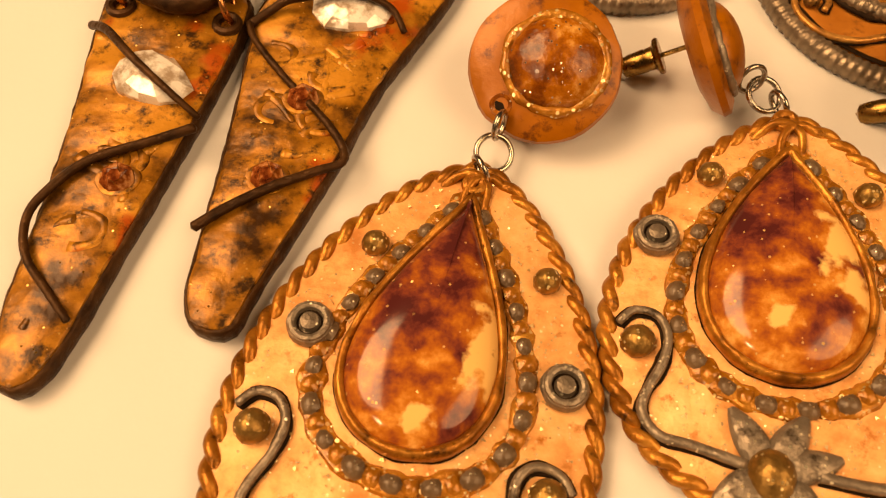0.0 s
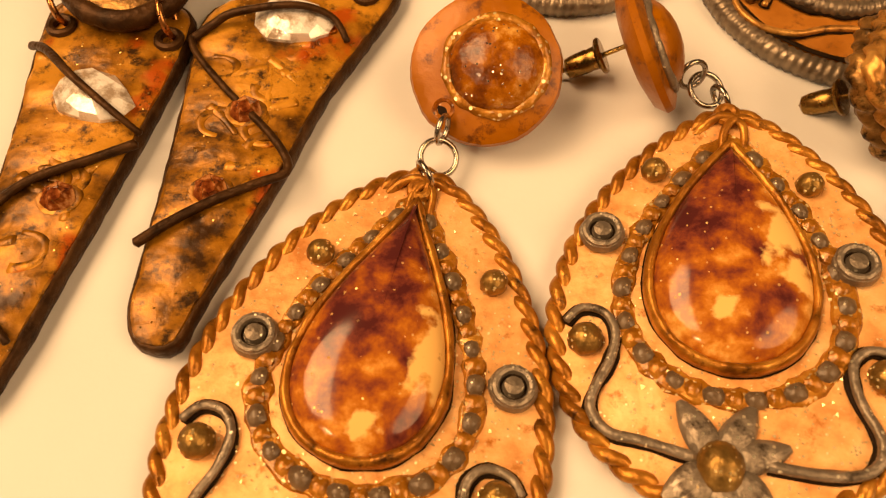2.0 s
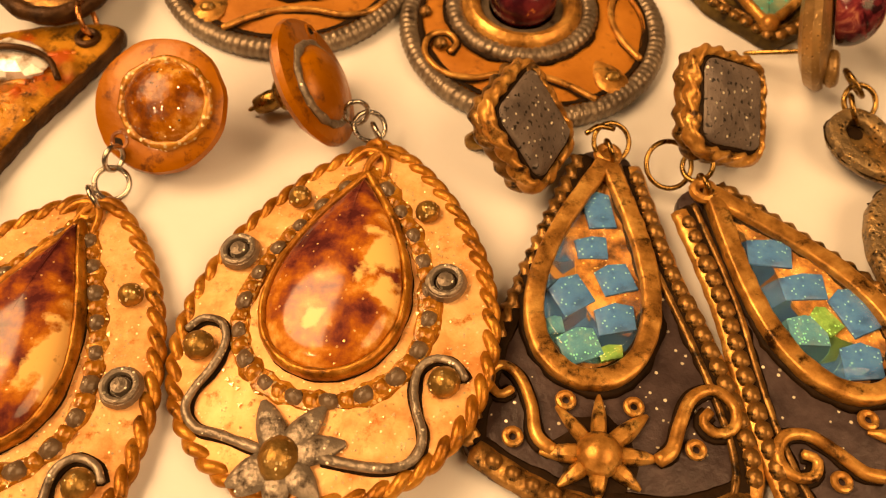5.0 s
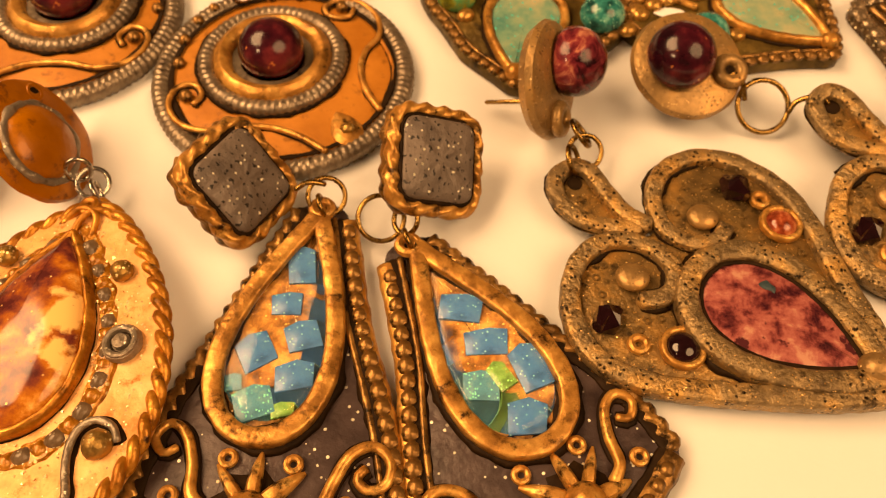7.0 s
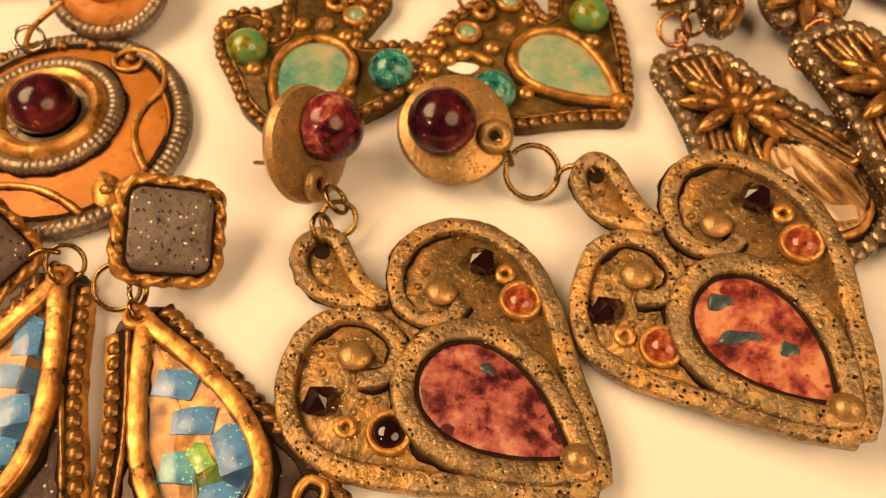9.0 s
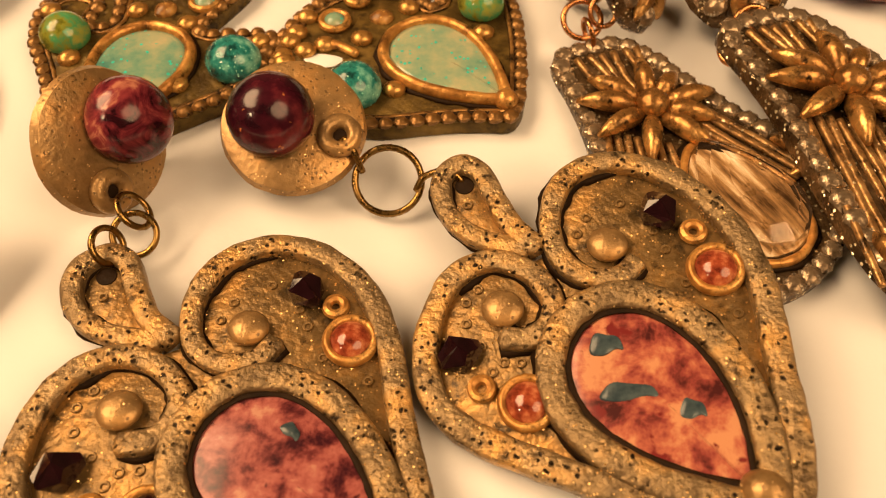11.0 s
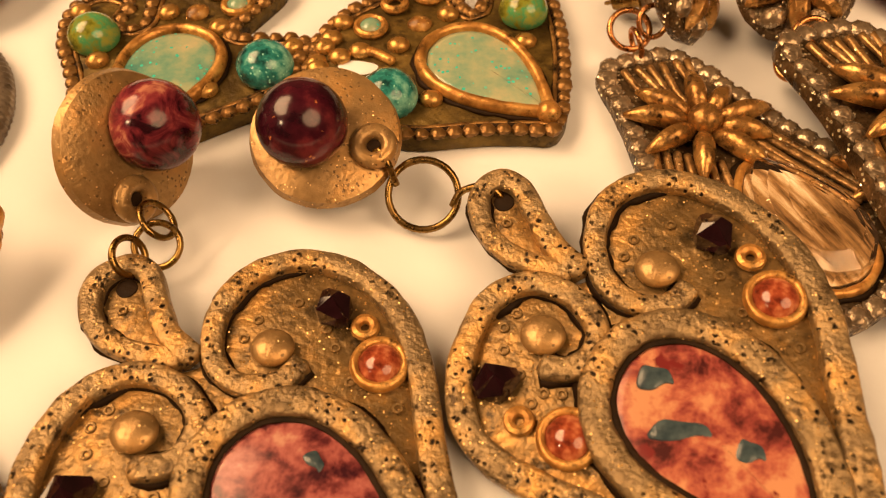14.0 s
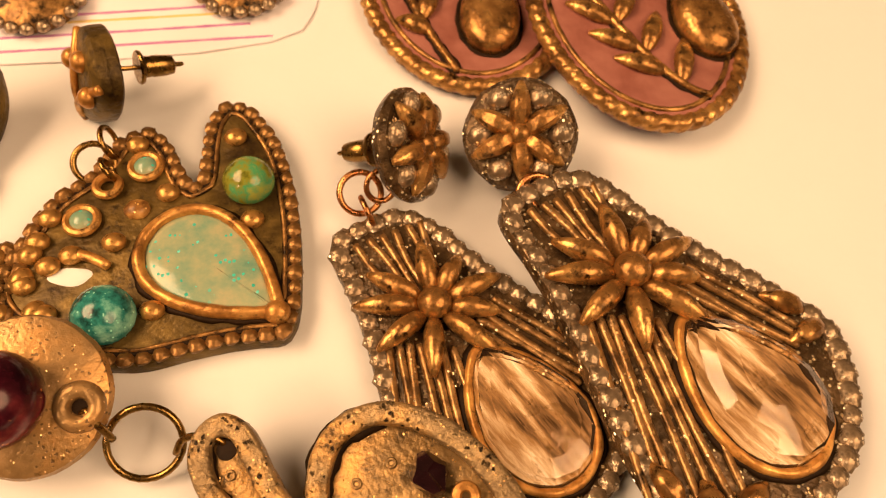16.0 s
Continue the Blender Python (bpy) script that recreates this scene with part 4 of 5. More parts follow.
# ---- mosaic triangle pair ----
def mosaic_earring(x, y, m, k, sy, wide, drop, boss, chips, label):
    """k: 1, or -1 for the mirrored one of the pair; sy: its length; wide: how far the beaded side stands out; chips and drop in its own frame."""
    th = root("earring", x, y, label)

    def f(pts):
        return [(k * (p[0] + (wide * min(1.0, -p[1] / 35) if p[0] > 0 else 0)), sy * p[1], *p[2:]) for p in pts]

    out = [(-5.0, 2.6), (-11.6, -13), (-16.5, -24), (-19.6, -31), (-22.6, -40), (-23.6, -46.0), (-19.6, -50.4), (-7, -55.6), (5, -56.2), (13.4, -53.4), (14.4, -48.6), (13, -40), (10.7, -30), (7.3, -18.6), (4.9, -2.6), (3.4, 2.4)]
    P = even(rounded(f(out), 2), 1.3, True)
    body = part("pendant", slab(P, 0, 2.8, 0.7, 0.2), PLUM_GLITTER, th, "dark plum glitter clay plate", m)
    right = even(smooth(f([(4.0, -1), (6.6, -18), (9.8, -30), (12.2, -40), (13.2, -48.5), (12.2, -52.4)])), 2.55)
    pieces("edge_bead", blob(1.5, 1.25, 1.1, 10, 6, wob=0.2), OLD_BRONZE, body, along(right, 3.1)[1:-1], "flat bronze edge bead")
    part("edge_cord", tube([p + Vector((-2.1 * k, 0.3, 2.9)) for p in even(right, 0.9)], 0.55, 8, wob=0.15), OLD_BRONZE, body, "bronze cord", sharp=180)
    part("edge_band", tube([p + Vector((0, 0, 2.3)) for p in even(right, 0.9)], 1.75, 8, flat=0.6, wob=0.15), GOLD_CLAY, body, "gold clay edge band", sharp=180)
    left = even(smooth(f([(-4.0, 1), (-10.4, -13), (-15.2, -24), (-18.4, -31), (-21.4, -40), (-22.3, -46)])), 2.1)
    part("edge_band", tube([p + Vector((0, 0, 2.3)) for p in even(left, 0.4)], 1.3, 10, flat=0.8, lobes=2, twist=0.2, depth=0.25, wob=0.1), OLD_BRONZE, body, "twisted bronze edge", sharp=180)
    low = even(smooth(f([(-21.6, -46.8), (-14, -51.6), (-6, -54.2), (4, -54.8), (12, -52.4)])), 2.7)
    pieces("edge_bead", blob(1.3, 1.1, 1.1, 10, 6, wob=0.2), OLD_BRONZE, body, along(low, 3.0)[1:-1], "flat bronze edge bead")
    part("edge_band", tube([p + Vector((0, 0, 2.3)) for p in even(low, 0.9)], 1.9, 8, flat=0.6, wob=0.15), OLD_BRONZE, body, "bronze edge band", sharp=180)
    drop = tear(*drop, 72)
    groove(even(drop, 1, True), 2.1, 2.9, body, True)
    groove([p + Vector((-1.0 * k, 0, 0)) for p in even(right, 1)], 1.7, 2.85, body)
    groove([p + Vector((1.0 * k, 0, 0)) for p in even(left, 1)], 1.2, 2.85, body)
    groove([p + Vector((0, 1.6, 0)) for p in even(low, 1)], 1.0, 2.85, body)
    part("resin_bed", domed(inset(drop, 0.4), 2.6, 3.3, 4, 0.5), RUST_RESIN, body, "rust-brown glittering resin", sharp=180)
    part("bezel", tube(even([p + Vector((0, 0, 3.9)) for p in drop], 0.7, True), 1.42, 16, True, 0.85, wob=0.12, square=0.42), GOLD_CLAY, body, "wide gold clay bezel", sharp=180)
    rnd = random.Random(5)
    for cx, cy, w, h, a, material in chips:
        w, h = w * 1.04, h * 1.04
        Q = [Vector((*q, 0)) for q in ((-w, -h * rnd.uniform(0.8, 1.05)), (w * rnd.uniform(0.75, 1), -h * 1.05), (w * 1.05, h * rnd.uniform(0.6, 0.9)), (w * rnd.uniform(0, 0.3), h * 1.12), (-w * rnd.uniform(0.75, 1), h * 0.9))]
        part("opal_chip", slab(Q, 3.0, 3.62 + rnd.uniform(0, 0.2), 0.10), material, body, "", at(cx, cy, 0, a))
    part("eyelet", donut(1.5, 0.8, 18, 8), GOLD_CLAY, body, "", at(0, 0.2, 4.4))
    mid = sum(drop, Vector()) / len(drop)
    part("resin_dome", domed([mid + (p - mid) * 0.86 for p in drop], 3.4, 4.7, 8, 0.6), CLEAR_RESIN, body, "clear domed resin", sharp=180).visible_shadow = False
    c = boss
    for a, ln, w in ((126, 8.2, 1.9), (83, 8.4, 2.1), (38, 9.0, 2.6), (176, 7.4, 2.6), (-2, 7.8, 2.4), (215, 6.5, 2.2), (-40, 6.5, 2.2), (-95, 5.5, 2.4)):
        part("ray", petal(ln, w, 1.5), GOLD_CLAY, body, "gold clay ray", at(*c, 3.0, a if k > 0 else 180 - a))
    part("boss", blob(3.0, 3.0, 2.8, 22, 12), GOLD_CLAY, body, "gold clay ball", at(*c, 3.9))
    part("antiquing", lathe([(0.1, 2.7), (5.6, 2.7), (5.0, 3.0), (0.1, 3.1)], 24, wob=0.3), ANTIQUING_AND_SHADE, body, "dark antique paint and painted recess shade", at(*c))
    scroll(body, f([(1.0, -48.2), (3.0, -46.8), (4.6, -43.2), (6.6, -39.8), (9.6, -38.6), (12.0, -40.6), (11.6, -43.6), (9.2, -44.6), (7.6, -43.0), (8.8, -41.6)]), 3.7, 0.95, GOLD_CLAY, taper=0.3, label="gold clay scroll", joint=2.95)
    scroll(body, f([(-11.8, -47.0), (-13.8, -45), (-14.2, -41), (-15.6, -37), (-18.0, -35.4), (-19.8, -37.4), (-18.4, -39.6), (-16.6, -38.8)]), 3.6, 0.9, GOLD_CLAY, taper=0.35, label="gold clay scroll", joint=2.95)
    for q in f([(-9.6, -40.2), (-0.7, -41.0), (-16.8, -45.2), (6.2, -46.6)]):
        part("eyelet", donut(0.95, 0.5, 14, 8), GOLD_CLAY, body, "", at(*q, 3.3))
    return th


def square_stud(th, m, post_m=None):
    Q = even(pad(6.7, 6.5, 2.2), 0.8, True)
    st = part("stud", slab(inset(Q, -1.1), -2.8, 1.3, 0.8), OLD_BRONZE, th, "bronze-edged square stud", m)
    part("pad", domed(Q, 0.9, 2.7, 7, 0.35, 0.3), GREY_GLITTER, st, "grey glitter clay pad", sharp=180)
    part("antiquing", tube([p + Vector((0, 0, 1.3)) for p in inset(Q, -0.1)], 0.4, 6, True, wob=0.2), ANTIQUING_AND_SHADE, st, "dark antique paint and painted recess shade", sharp=180)
    part("edge_band", tube([p + Vector((0, 0, 0.4)) for p in even(inset(Q, -1.2), 0.4, True)], 1.05, 14, True, 1.25, lobes=3, twist=0.10, depth=0.20, wob=0.25), GOLD_CLAY, st, "pinched gold edge band", sharp=180)
    part("side_band", tube([p + Vector((0, 0, -1.5)) for p in even(inset(Q, -1.1), 0.4, True)], 0.95, 12, True, 1.5, lobes=2, twist=0.16, depth=0.22, wob=0.3), OLD_BRONZE, st, "pinched bronze side", sharp=180)
    part("eyelet", donut(1.2, 0.7, 16, 8), OLD_BRONZE, st, "", at(5.4, -6.2, 1.2))
    if post_m is not None:
        clutch(st, post_m)
    return st


B1, T1, G1 = BLUE_CHIP, TEAL_CHIP, GREEN_CHIP
U1 = mosaic_earring(87.3, 75.6, at(0, 0, 0), 1, 1.0, 0.4, ((-0.2, -0.4), (-6.9, -37.5), 16.4, 1.27), (-6.1, -47.6),
                    [(-2.4, -10.2, 2.0, 3.0, 8, B1), (-4.0, -16.9, 2.2, 1.8, 6, B1), (-7.8, -24.6, 2.7, 2.5, 35, B1), (-1.2, -22.1, 2.4, 2.2, 20, B1), (-1.9, -28.3, 2.9, 2.0, 14, B1),
                     (-7.3, -32.4, 2.7, 2.2, 20, T1), (-10.4, -29.4, 1.2, 1.2, 10, T1), (-3.0, -33.4, 1.7, 1.0, 15, G1)], "plum glitter triangle earring with blue opal mosaic")
square_stud(U1, facing(-13.2, 2.4, 8.4, (0.66, -0.26, 0.66), 80), at(0, 0, -2.4, rx=180))
ring_at(U1, 0.6, 2.2, 5.2, 3.0, 0.42, (0.2, -0.5, 0.8))
ring_at(U1, 0.0, 0.2, 5.4, 1.7, 0.42, (0.9, 0.2, 0.2))
scroll(U1, [(-4, 1.4, 8), (-2, 2.6, 8.4), (0.6, 2.8, 7.6)], 7, 0.45, BRASS, "link_wire", 0.0)
U2 = mosaic_earring(101.4, 68.9, at(0, 0, 0.1, 23), -1, 0.95, 1.5, ((1.0, -0.2), (5.8, -36.6), 16.2, 1.4), (6.8, -45.8),
                    [(3.2, -12.8, 3.1, 2.1, -28, B1), (4.5, -19.5, 3.1, 2.0, -16, B1), (8.8, -25.4, 2.7, 3.3, 6, B1), (0.9, -25.4, 2.5, 2.1, -21, T1), (5.0, -32.0, 2.9, 2.4, -16, B1), (4.2, -25.0, 1.4, 2.0, 13, G1)],
                    "plum glitter triangle earring with blue opal mosaic, leaning against its twin")
sU2 = square_stud(U2, facing(3.7, 13.0, 9.4, (0.50, -0.42, 0.76), 46), None)
ring_at(U2, -4.6, 5.4, 4.2, 3.7, 0.42, (0.1, -0.5, 0.85))
ring_at(U2, -0.6, 4.4, 5.4, 2.4, 0.42, (-0.6, -0.4, 0.7))
ring_at(U2, -0.2, 0.8, 5.2, 1.6, 0.42, (0.9, 0.3, 0.2))


# ---- heart pair ----
HO = (128.7, 82.5)


def heart_earring(x, y, m, stone, flecks, gem_b, label, bent=None):
    """bent: how the hand-shaped twin departs from the first, as two rows of factors for 1, x, y, xx, xy, yy."""

    def spot(px, py):
        u, v = px - HO[0], py - HO[1]
        if bent:
            u, v = (sum(c * q for c, q in zip(row, (1, u, v, u * u, u * v, v * v))) for row in bent)
        return u, v

    def here(pts):
        return [spot(*p) for p in pts]

    th = root("earring", x, y, label)
    plate = here([(141, 72.5), (133, 71.0), (127.2, 66.8), (125.4, 59.3), (126.4, 53.2), (130, 48.6), (136.8, 46), (146, 44.8), (160, 44.2), (172.4, 45.4), (172.2, 55.4), (168.8, 64), (166.4, 76), (160.4, 85.4), (150, 89.2), (142.0, 84.6), (140.8, 75)])
    P = even(rounded(plate, 2), 1.2, True)
    body = part("pendant", slab(P, 0, 2.7, 0.7, 0.15), OLIVE, th, "olive bronze clay heart plate", m)

    def rim(pts, r, name="rim", taper=0.22, z=3.0, flat=0.95):
        groove(even(smooth(v3(here(pts[-7:]), z), 8), 1), r * 1.06, 2.75, body)
        # The shadow gap beside the cord is painted in with the dark joint.
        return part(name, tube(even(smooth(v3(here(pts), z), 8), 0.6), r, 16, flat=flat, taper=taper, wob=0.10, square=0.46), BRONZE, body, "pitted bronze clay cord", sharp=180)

    rim([(172.4, 45.8), (172.0, 52), (170.4, 58), (168.4, 65), (166.2, 74.6), (162.8, 81.6), (157, 86.6), (150, 88.0), (144.0, 85.0), (141.4, 79.2), (142.4, 73.4), (146.0, 70.6), (150.4, 71.2), (152.6, 73.8)], 1.72)
    rim([(171.6, 45.4), (165, 44.6), (156, 44.6), (146, 45.2), (137, 46.4), (130.8, 49.0), (127.2, 53.6), (126.0, 60), (128.0, 67.0), (133.2, 70.8), (138.8, 70.0), (142.4, 66.6), (142.6, 63.2), (140.4, 60.6), (136.8, 60.0)], 1.82)
    rim([(139.8, 73.6), (136.0, 76.6), (133.4, 81.0), (131.4, 84.6), (128.4, 85.6), (125.6, 83.2), (125.6, 79.4), (127.8, 76.0), (132.0, 73.8), (138.4, 73.2)], 1.5, "bail", 0.1)
    # Dark disc painted where the bail's hole lies in shade.
    part("antiquing", lathe([(0.1, 2.4), (1.4, 2.4), (1.3, 2.75), (0.1, 2.8)], 14), ANTIQUING_AND_SHADE, body, "dark disc in place of a hole's shade", at(*spot(128.9, 82.6)))
    part("bail_floor", slab(even(rounded(here([(127, 84.6), (130.6, 84.4), (134, 78), (137.6, 74), (130, 74.6), (126.4, 79)]), 2), 1, True), 0.6, 2.6, 0.4), OLIVE, body, "")
    drop = [Vector((*spot(p.x, p.y), 0)) for p in tear((170.2, 47.6), (145.2, 64.4), 19.6, 0.75, 60)]
    part("drop_stone", domed(inset(drop, 0.6), 2.4, 4.7, 7, 0.35), stone, body, "polished agate drop", sharp=180)
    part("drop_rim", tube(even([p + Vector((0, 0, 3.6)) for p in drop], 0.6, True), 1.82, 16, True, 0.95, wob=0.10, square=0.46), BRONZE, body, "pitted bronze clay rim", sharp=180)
    groove(even(drop, 1, True), 2.4, 2.9, body, True)
    # Painted dark line for the shade of the recess round the stone.
    groove(even(inset(drop, 2.0), 0.8, True), 0.42, 4.40, body, True)
    for fx, fy, w, h, a in flecks:
        w, h = w * 0.85, h * 0.85
        Q = rounded([(-w, -h * 0.7), (-w * 0.2, -h * 1.1), (w * 0.5, -h * 0.5), (w, -h * 0.8), (w * 0.8, h * 0.6), (w * 0.1, h * 0.8), (-w * 0.5, h * 1.2)], 2)
        part("fleck", domed([p for p in Q], 0, 0.45, 4, 0.6), BLUE_FLECK, body, "slate blue fleck", at(fx, fy, 4.45, a))
    for bx, by, r in ((148.9, 75.4, 2.6), (136.0, 64.0, 2.7)):
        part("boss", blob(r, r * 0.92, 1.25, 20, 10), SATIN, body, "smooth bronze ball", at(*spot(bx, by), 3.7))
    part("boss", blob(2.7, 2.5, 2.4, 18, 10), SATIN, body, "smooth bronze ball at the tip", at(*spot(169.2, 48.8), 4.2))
    for bx, by, a in ((155.2, 81.2, 30), (131.4, 56.6, -50)):
        part("cut_bead", bicone(2.5, 2.7, 6), PLUM_GEM, body, "dark plum cut glass bead", at(*spot(bx, by), 3.9, a, rx=78), sharp=5)
    for bx, by in ((159.2, 79.2), (135.6, 52.8)):
        part("eyelet", donut(1.15, 0.65, 16, 8), GOLD_CLAY, body, "gold clay eyelet", at(*spot(bx, by), 3.2))
    for bx, by, material in ((161.6, 74.4, ORANGE_GEM), (142.0, 52.2, gem_b)):
        part("gem", blob(2.7, 2.7, 1.9, 18, 10, -0.2), material, body, "glassy round gem", at(*spot(bx, by), 3.2), sharp=180)
        part("gem_bezel", donut(2.95, 0.6, 24, 8, 1.4), GOLD_CLAY, body, "gold clay bezel", at(*spot(bx, by), 3.4), sharp=180)
    for bx, by in ((156, 76.4), (154.6, 78.8), (158.4, 72.2), (146.2, 79.4), (145, 76.8), (130.6, 64.4), (131.2, 61.4), (134, 58.6), (137.6, 57.0), (139.8, 57.4), (136.4, 55.4), (132.0, 66.6), (150.6, 82.2), (164.2, 69.4), (129.4, 79.4)):
        part("dot", donut(0.5, 0.22, 10, 6), OLIVE, body, "", at(*spot(bx, by), 2.75))
    return th


def moon_stud(th, m, bead, hole, material, post_m=None):
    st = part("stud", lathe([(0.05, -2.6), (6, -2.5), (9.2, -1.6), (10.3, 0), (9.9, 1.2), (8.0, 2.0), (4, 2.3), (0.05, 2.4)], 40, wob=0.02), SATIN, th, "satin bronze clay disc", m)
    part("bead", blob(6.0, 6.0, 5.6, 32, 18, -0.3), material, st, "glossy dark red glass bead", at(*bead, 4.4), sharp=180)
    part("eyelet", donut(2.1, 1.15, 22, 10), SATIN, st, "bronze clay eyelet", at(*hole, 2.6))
    # The eyelet's shaded hole is only a dark disc.
    part("antiquing", lathe([(0.1, 2.2), (1.2, 2.2), (1.1, 2.62), (0.1, 2.66)], 14), ANTIQUING_AND_SHADE, st, "dark disc in place of a hole's shade", at(*hole))
    if post_m is not None:
        part("post", lathe([(0.35, 0), (0.4, 0.2), (0.4, 9), (0.2, 9.4)], 8), BRASS, st, "thin brass ear post", post_m)
    return st


H1 = heart_earring(128.7, 82.2, at(0, 0, 0.8), PINK_STONE, [(27.6, -20.4, 1.8, 1.0, -38)], PLUM_GEM, "bronze clay heart earring with pink agate drop")
moon_stud(H1, facing(-3.8, 18.2, 9.0, (0.84, -0.31, 0.38), 0), (3.0, 1.4), (-4.9, -4.4), ROSE_BEAD, at(-3, -2, -2.4, rx=180))
ring_at(H1, 2.4, 6.4, 4.2, 2.9, 0.45, (0.1, -0.5, 0.85))
ring_at(H1, 0.0, 3.6, 5.4, 2.4, 0.45, (0.8, -0.1, 0.5))
ring_at(H1, 1.8, 9.6, 5.2, 2.6, 0.45, (0.75, 0.2, 0.6))
H2 = heart_earring(175.0, 97.6, at(-0.4, 0, 4.2, -12.5) @ pose(0, 0, 0, 8.5, -7.5, 0), ORANGE_STONE, [(22.6, -20.1, 2.6, 1.7, 18), (25.9, -25.3, 4.4, 1.4, 14), (33.0, -25.9, 2.0, 1.5, 10)], ORANGE_GEM,
                   "bronze heart earring with orange agate drop, leaning on another earring",
                   ((0.615, 0.893, -0.236, 0.00281, 0.00221, -0.00466), (-0.245, 0.051, 0.950, -0.00092, 0.00197, 0.00094)))
moon_stud(H2, facing(-24.6, 8.2, 7.6, (0.06, -0.32, 0.94), 0), (-2.6, 0.2), (6.4, -3.0), GARNET)
ring_at(H2, -10.8, 2.0, 4.2, 4.7, 0.5, (0.05, -0.55, 0.83))
scroll(H2, [(-18.6, 4.4, 7.0), (-17.0, 5.2, 9.0), (-15.6, 3.6, 8.4), (-14.4, 2.4, 5.4)], 8, 0.5, BRASS, "link_wire", 0.0)
scroll(H2, [(-6.8, 0.2, 4.4), (-5.6, 1.4, 6.2), (-2.4, 1.2, 7.8), (-0.2, 0.2, 6.6)], 7, 0.5, BRASS, "link_wire", 0.0)


# ---- butterfly wing pair ----
MO = (155.7, 139.6)


def wing_earring(x, y, m, k, label, beads, own=None):
    """k: 1, or -1 for the mirrored one of the pair; own: outline, cups, balls and amber stone of a twin that was shaped by itself."""
    th = root("earring", x, y, label)

    def f(pts):
        return [(k * (p[0] - MO[0]), p[1] - MO[1]) for p in pts]

    out = f([(140.6, 124.0), (143.8, 131), (147.4, 138.4), (153.4, 143.0), (156.4, 149.4), (161.1, 151.2), (164.8, 147.6), (166.8, 141.4), (169.2, 138.2), (169.4, 150.6), (172.4, 156.0), (177.4, 154.4), (182.6, 144.6), (184.6, 130.8), (184.0, 112.4), (176.2, 112.6), (169.4, 111.6), (162.1, 110.0), (155, 111.0), (147.6, 114.6), (142.2, 119.4)])
    if own:
        out = own[0]
    P = even(rounded(out, 2), 1.1, True)
    body = part("pendant", slab(P, 0, 2.9, 0.7, 0.2), WING, th, "dark bronze clay wing", m)
    edge = even(inset(P, 0.9), 2.4, True)
    pieces("edge_bead", blob(1.35, 1.2, 0.85, 10, 6, wob=0.25), OLD_BRONZE, body, along(edge, 3.0), "ribbed bronze edge bead")
    part("edge_cord", tube(even([p + Vector((0, 0, 2.9)) for p in inset(P, 2.3)], 0.9, True), 0.4, 8, True, wob=0.2), OLD_BRONZE, body, "", sharp=180)
    drop = tear(f([(181.2, 116.6)])[0], f([(163.0, 131.6)])[0], 15.0, 0.95, 56)
    part("opal", domed(inset(drop, 0.4), 2.7, 4.4, 6, 0.35), OPAL, body, "shimmering pale green opal drop", sharp=180)
    part("bezel", tube(even([p + Vector((0, 0, 3.6)) for p in drop], 0.7, True), 0.95, 10, True, 1.3, wob=0.12), GOLD_CLAY, body, "gold clay bezel", sharp=180)
    part("boss", blob(1.9, 1.8, 1.7, 14, 8), GOLD_CLAY, body, "", at(*f([(181.0, 116.4)])[0], 3.9))
    for (bx, by), material, r in zip(f([(176.8, 138.8), (157.4, 117.6)]), beads, (4.0, 4.4)):
        part("bead", blob(r, r, r * 0.85, 24, 14, -0.35), material, body, "crackled glass bead", at(bx, by, 4.2), sharp=180)
    for bx, by in own[1] if own else f([(152.5, 133.8), (161.0, 143.0)]):
        part("cup_stone", blob(1.9, 1.9, 1.3), OPAL, body, "small opal", at(bx, by, 3.2))
        part("cup", donut(2.2, 0.65, 20, 8), GOLD_CLAY, body, "gold clay cup", at(bx, by, 3.4))
    for bx, by in own[2] if own else f([(174.5, 148.0), (177.3, 132.4), (163.6, 118.3), (149.0, 118.8), (157.4, 129.8), (164.6, 138.0), (147.8, 134.6), (159.4, 147.4), (151.6, 128.0), (148.6, 126.4), (146.6, 130.6), (145.6, 123.6)]):
        part("ball", blob(1.8, 1.55, 1.15, 16, 10, wob=0.12), SATIN_GOLD, body, "gold clay ball", at(bx, by, 3.3))
    part("amber_stone", blob(2.0, 1.7, 1.2, 12, 8, wob=0.2), RUST_RESIN, body, "small amber stone", at(*(own[3] if own else f([(160.2, 135.4)])[0]), 3.0))
    part("eyelet", donut(1.7, 0.7, 20, 8), GOLD_CLAY, body, "", at(0, 0, 3.6))
    groove(even(drop, 1, True), 1.5, 3.0, body, True)
    groove(even(inset(P, 2.0), 1, True), 0.7, 3.0, body, True)
    if k > 0:
        # Added patch in the paper's colour, where a hole goes through the wing.
        part("hole_patch", domed(even(rounded(f([(147.4, 124.4), (150, 126.6), (156, 125.6), (153, 122.4)]), 2), 0.6, True), 2.7, 3.05, 3), PAPER, body, "paper-coloured patch standing in for a hole")
        scroll(body, f([(150.5, 128.2), (154, 127.6), (157, 125.8)]), 3.4, 0.9, GOLD_CLAY, "twist", 0.2)
    return th


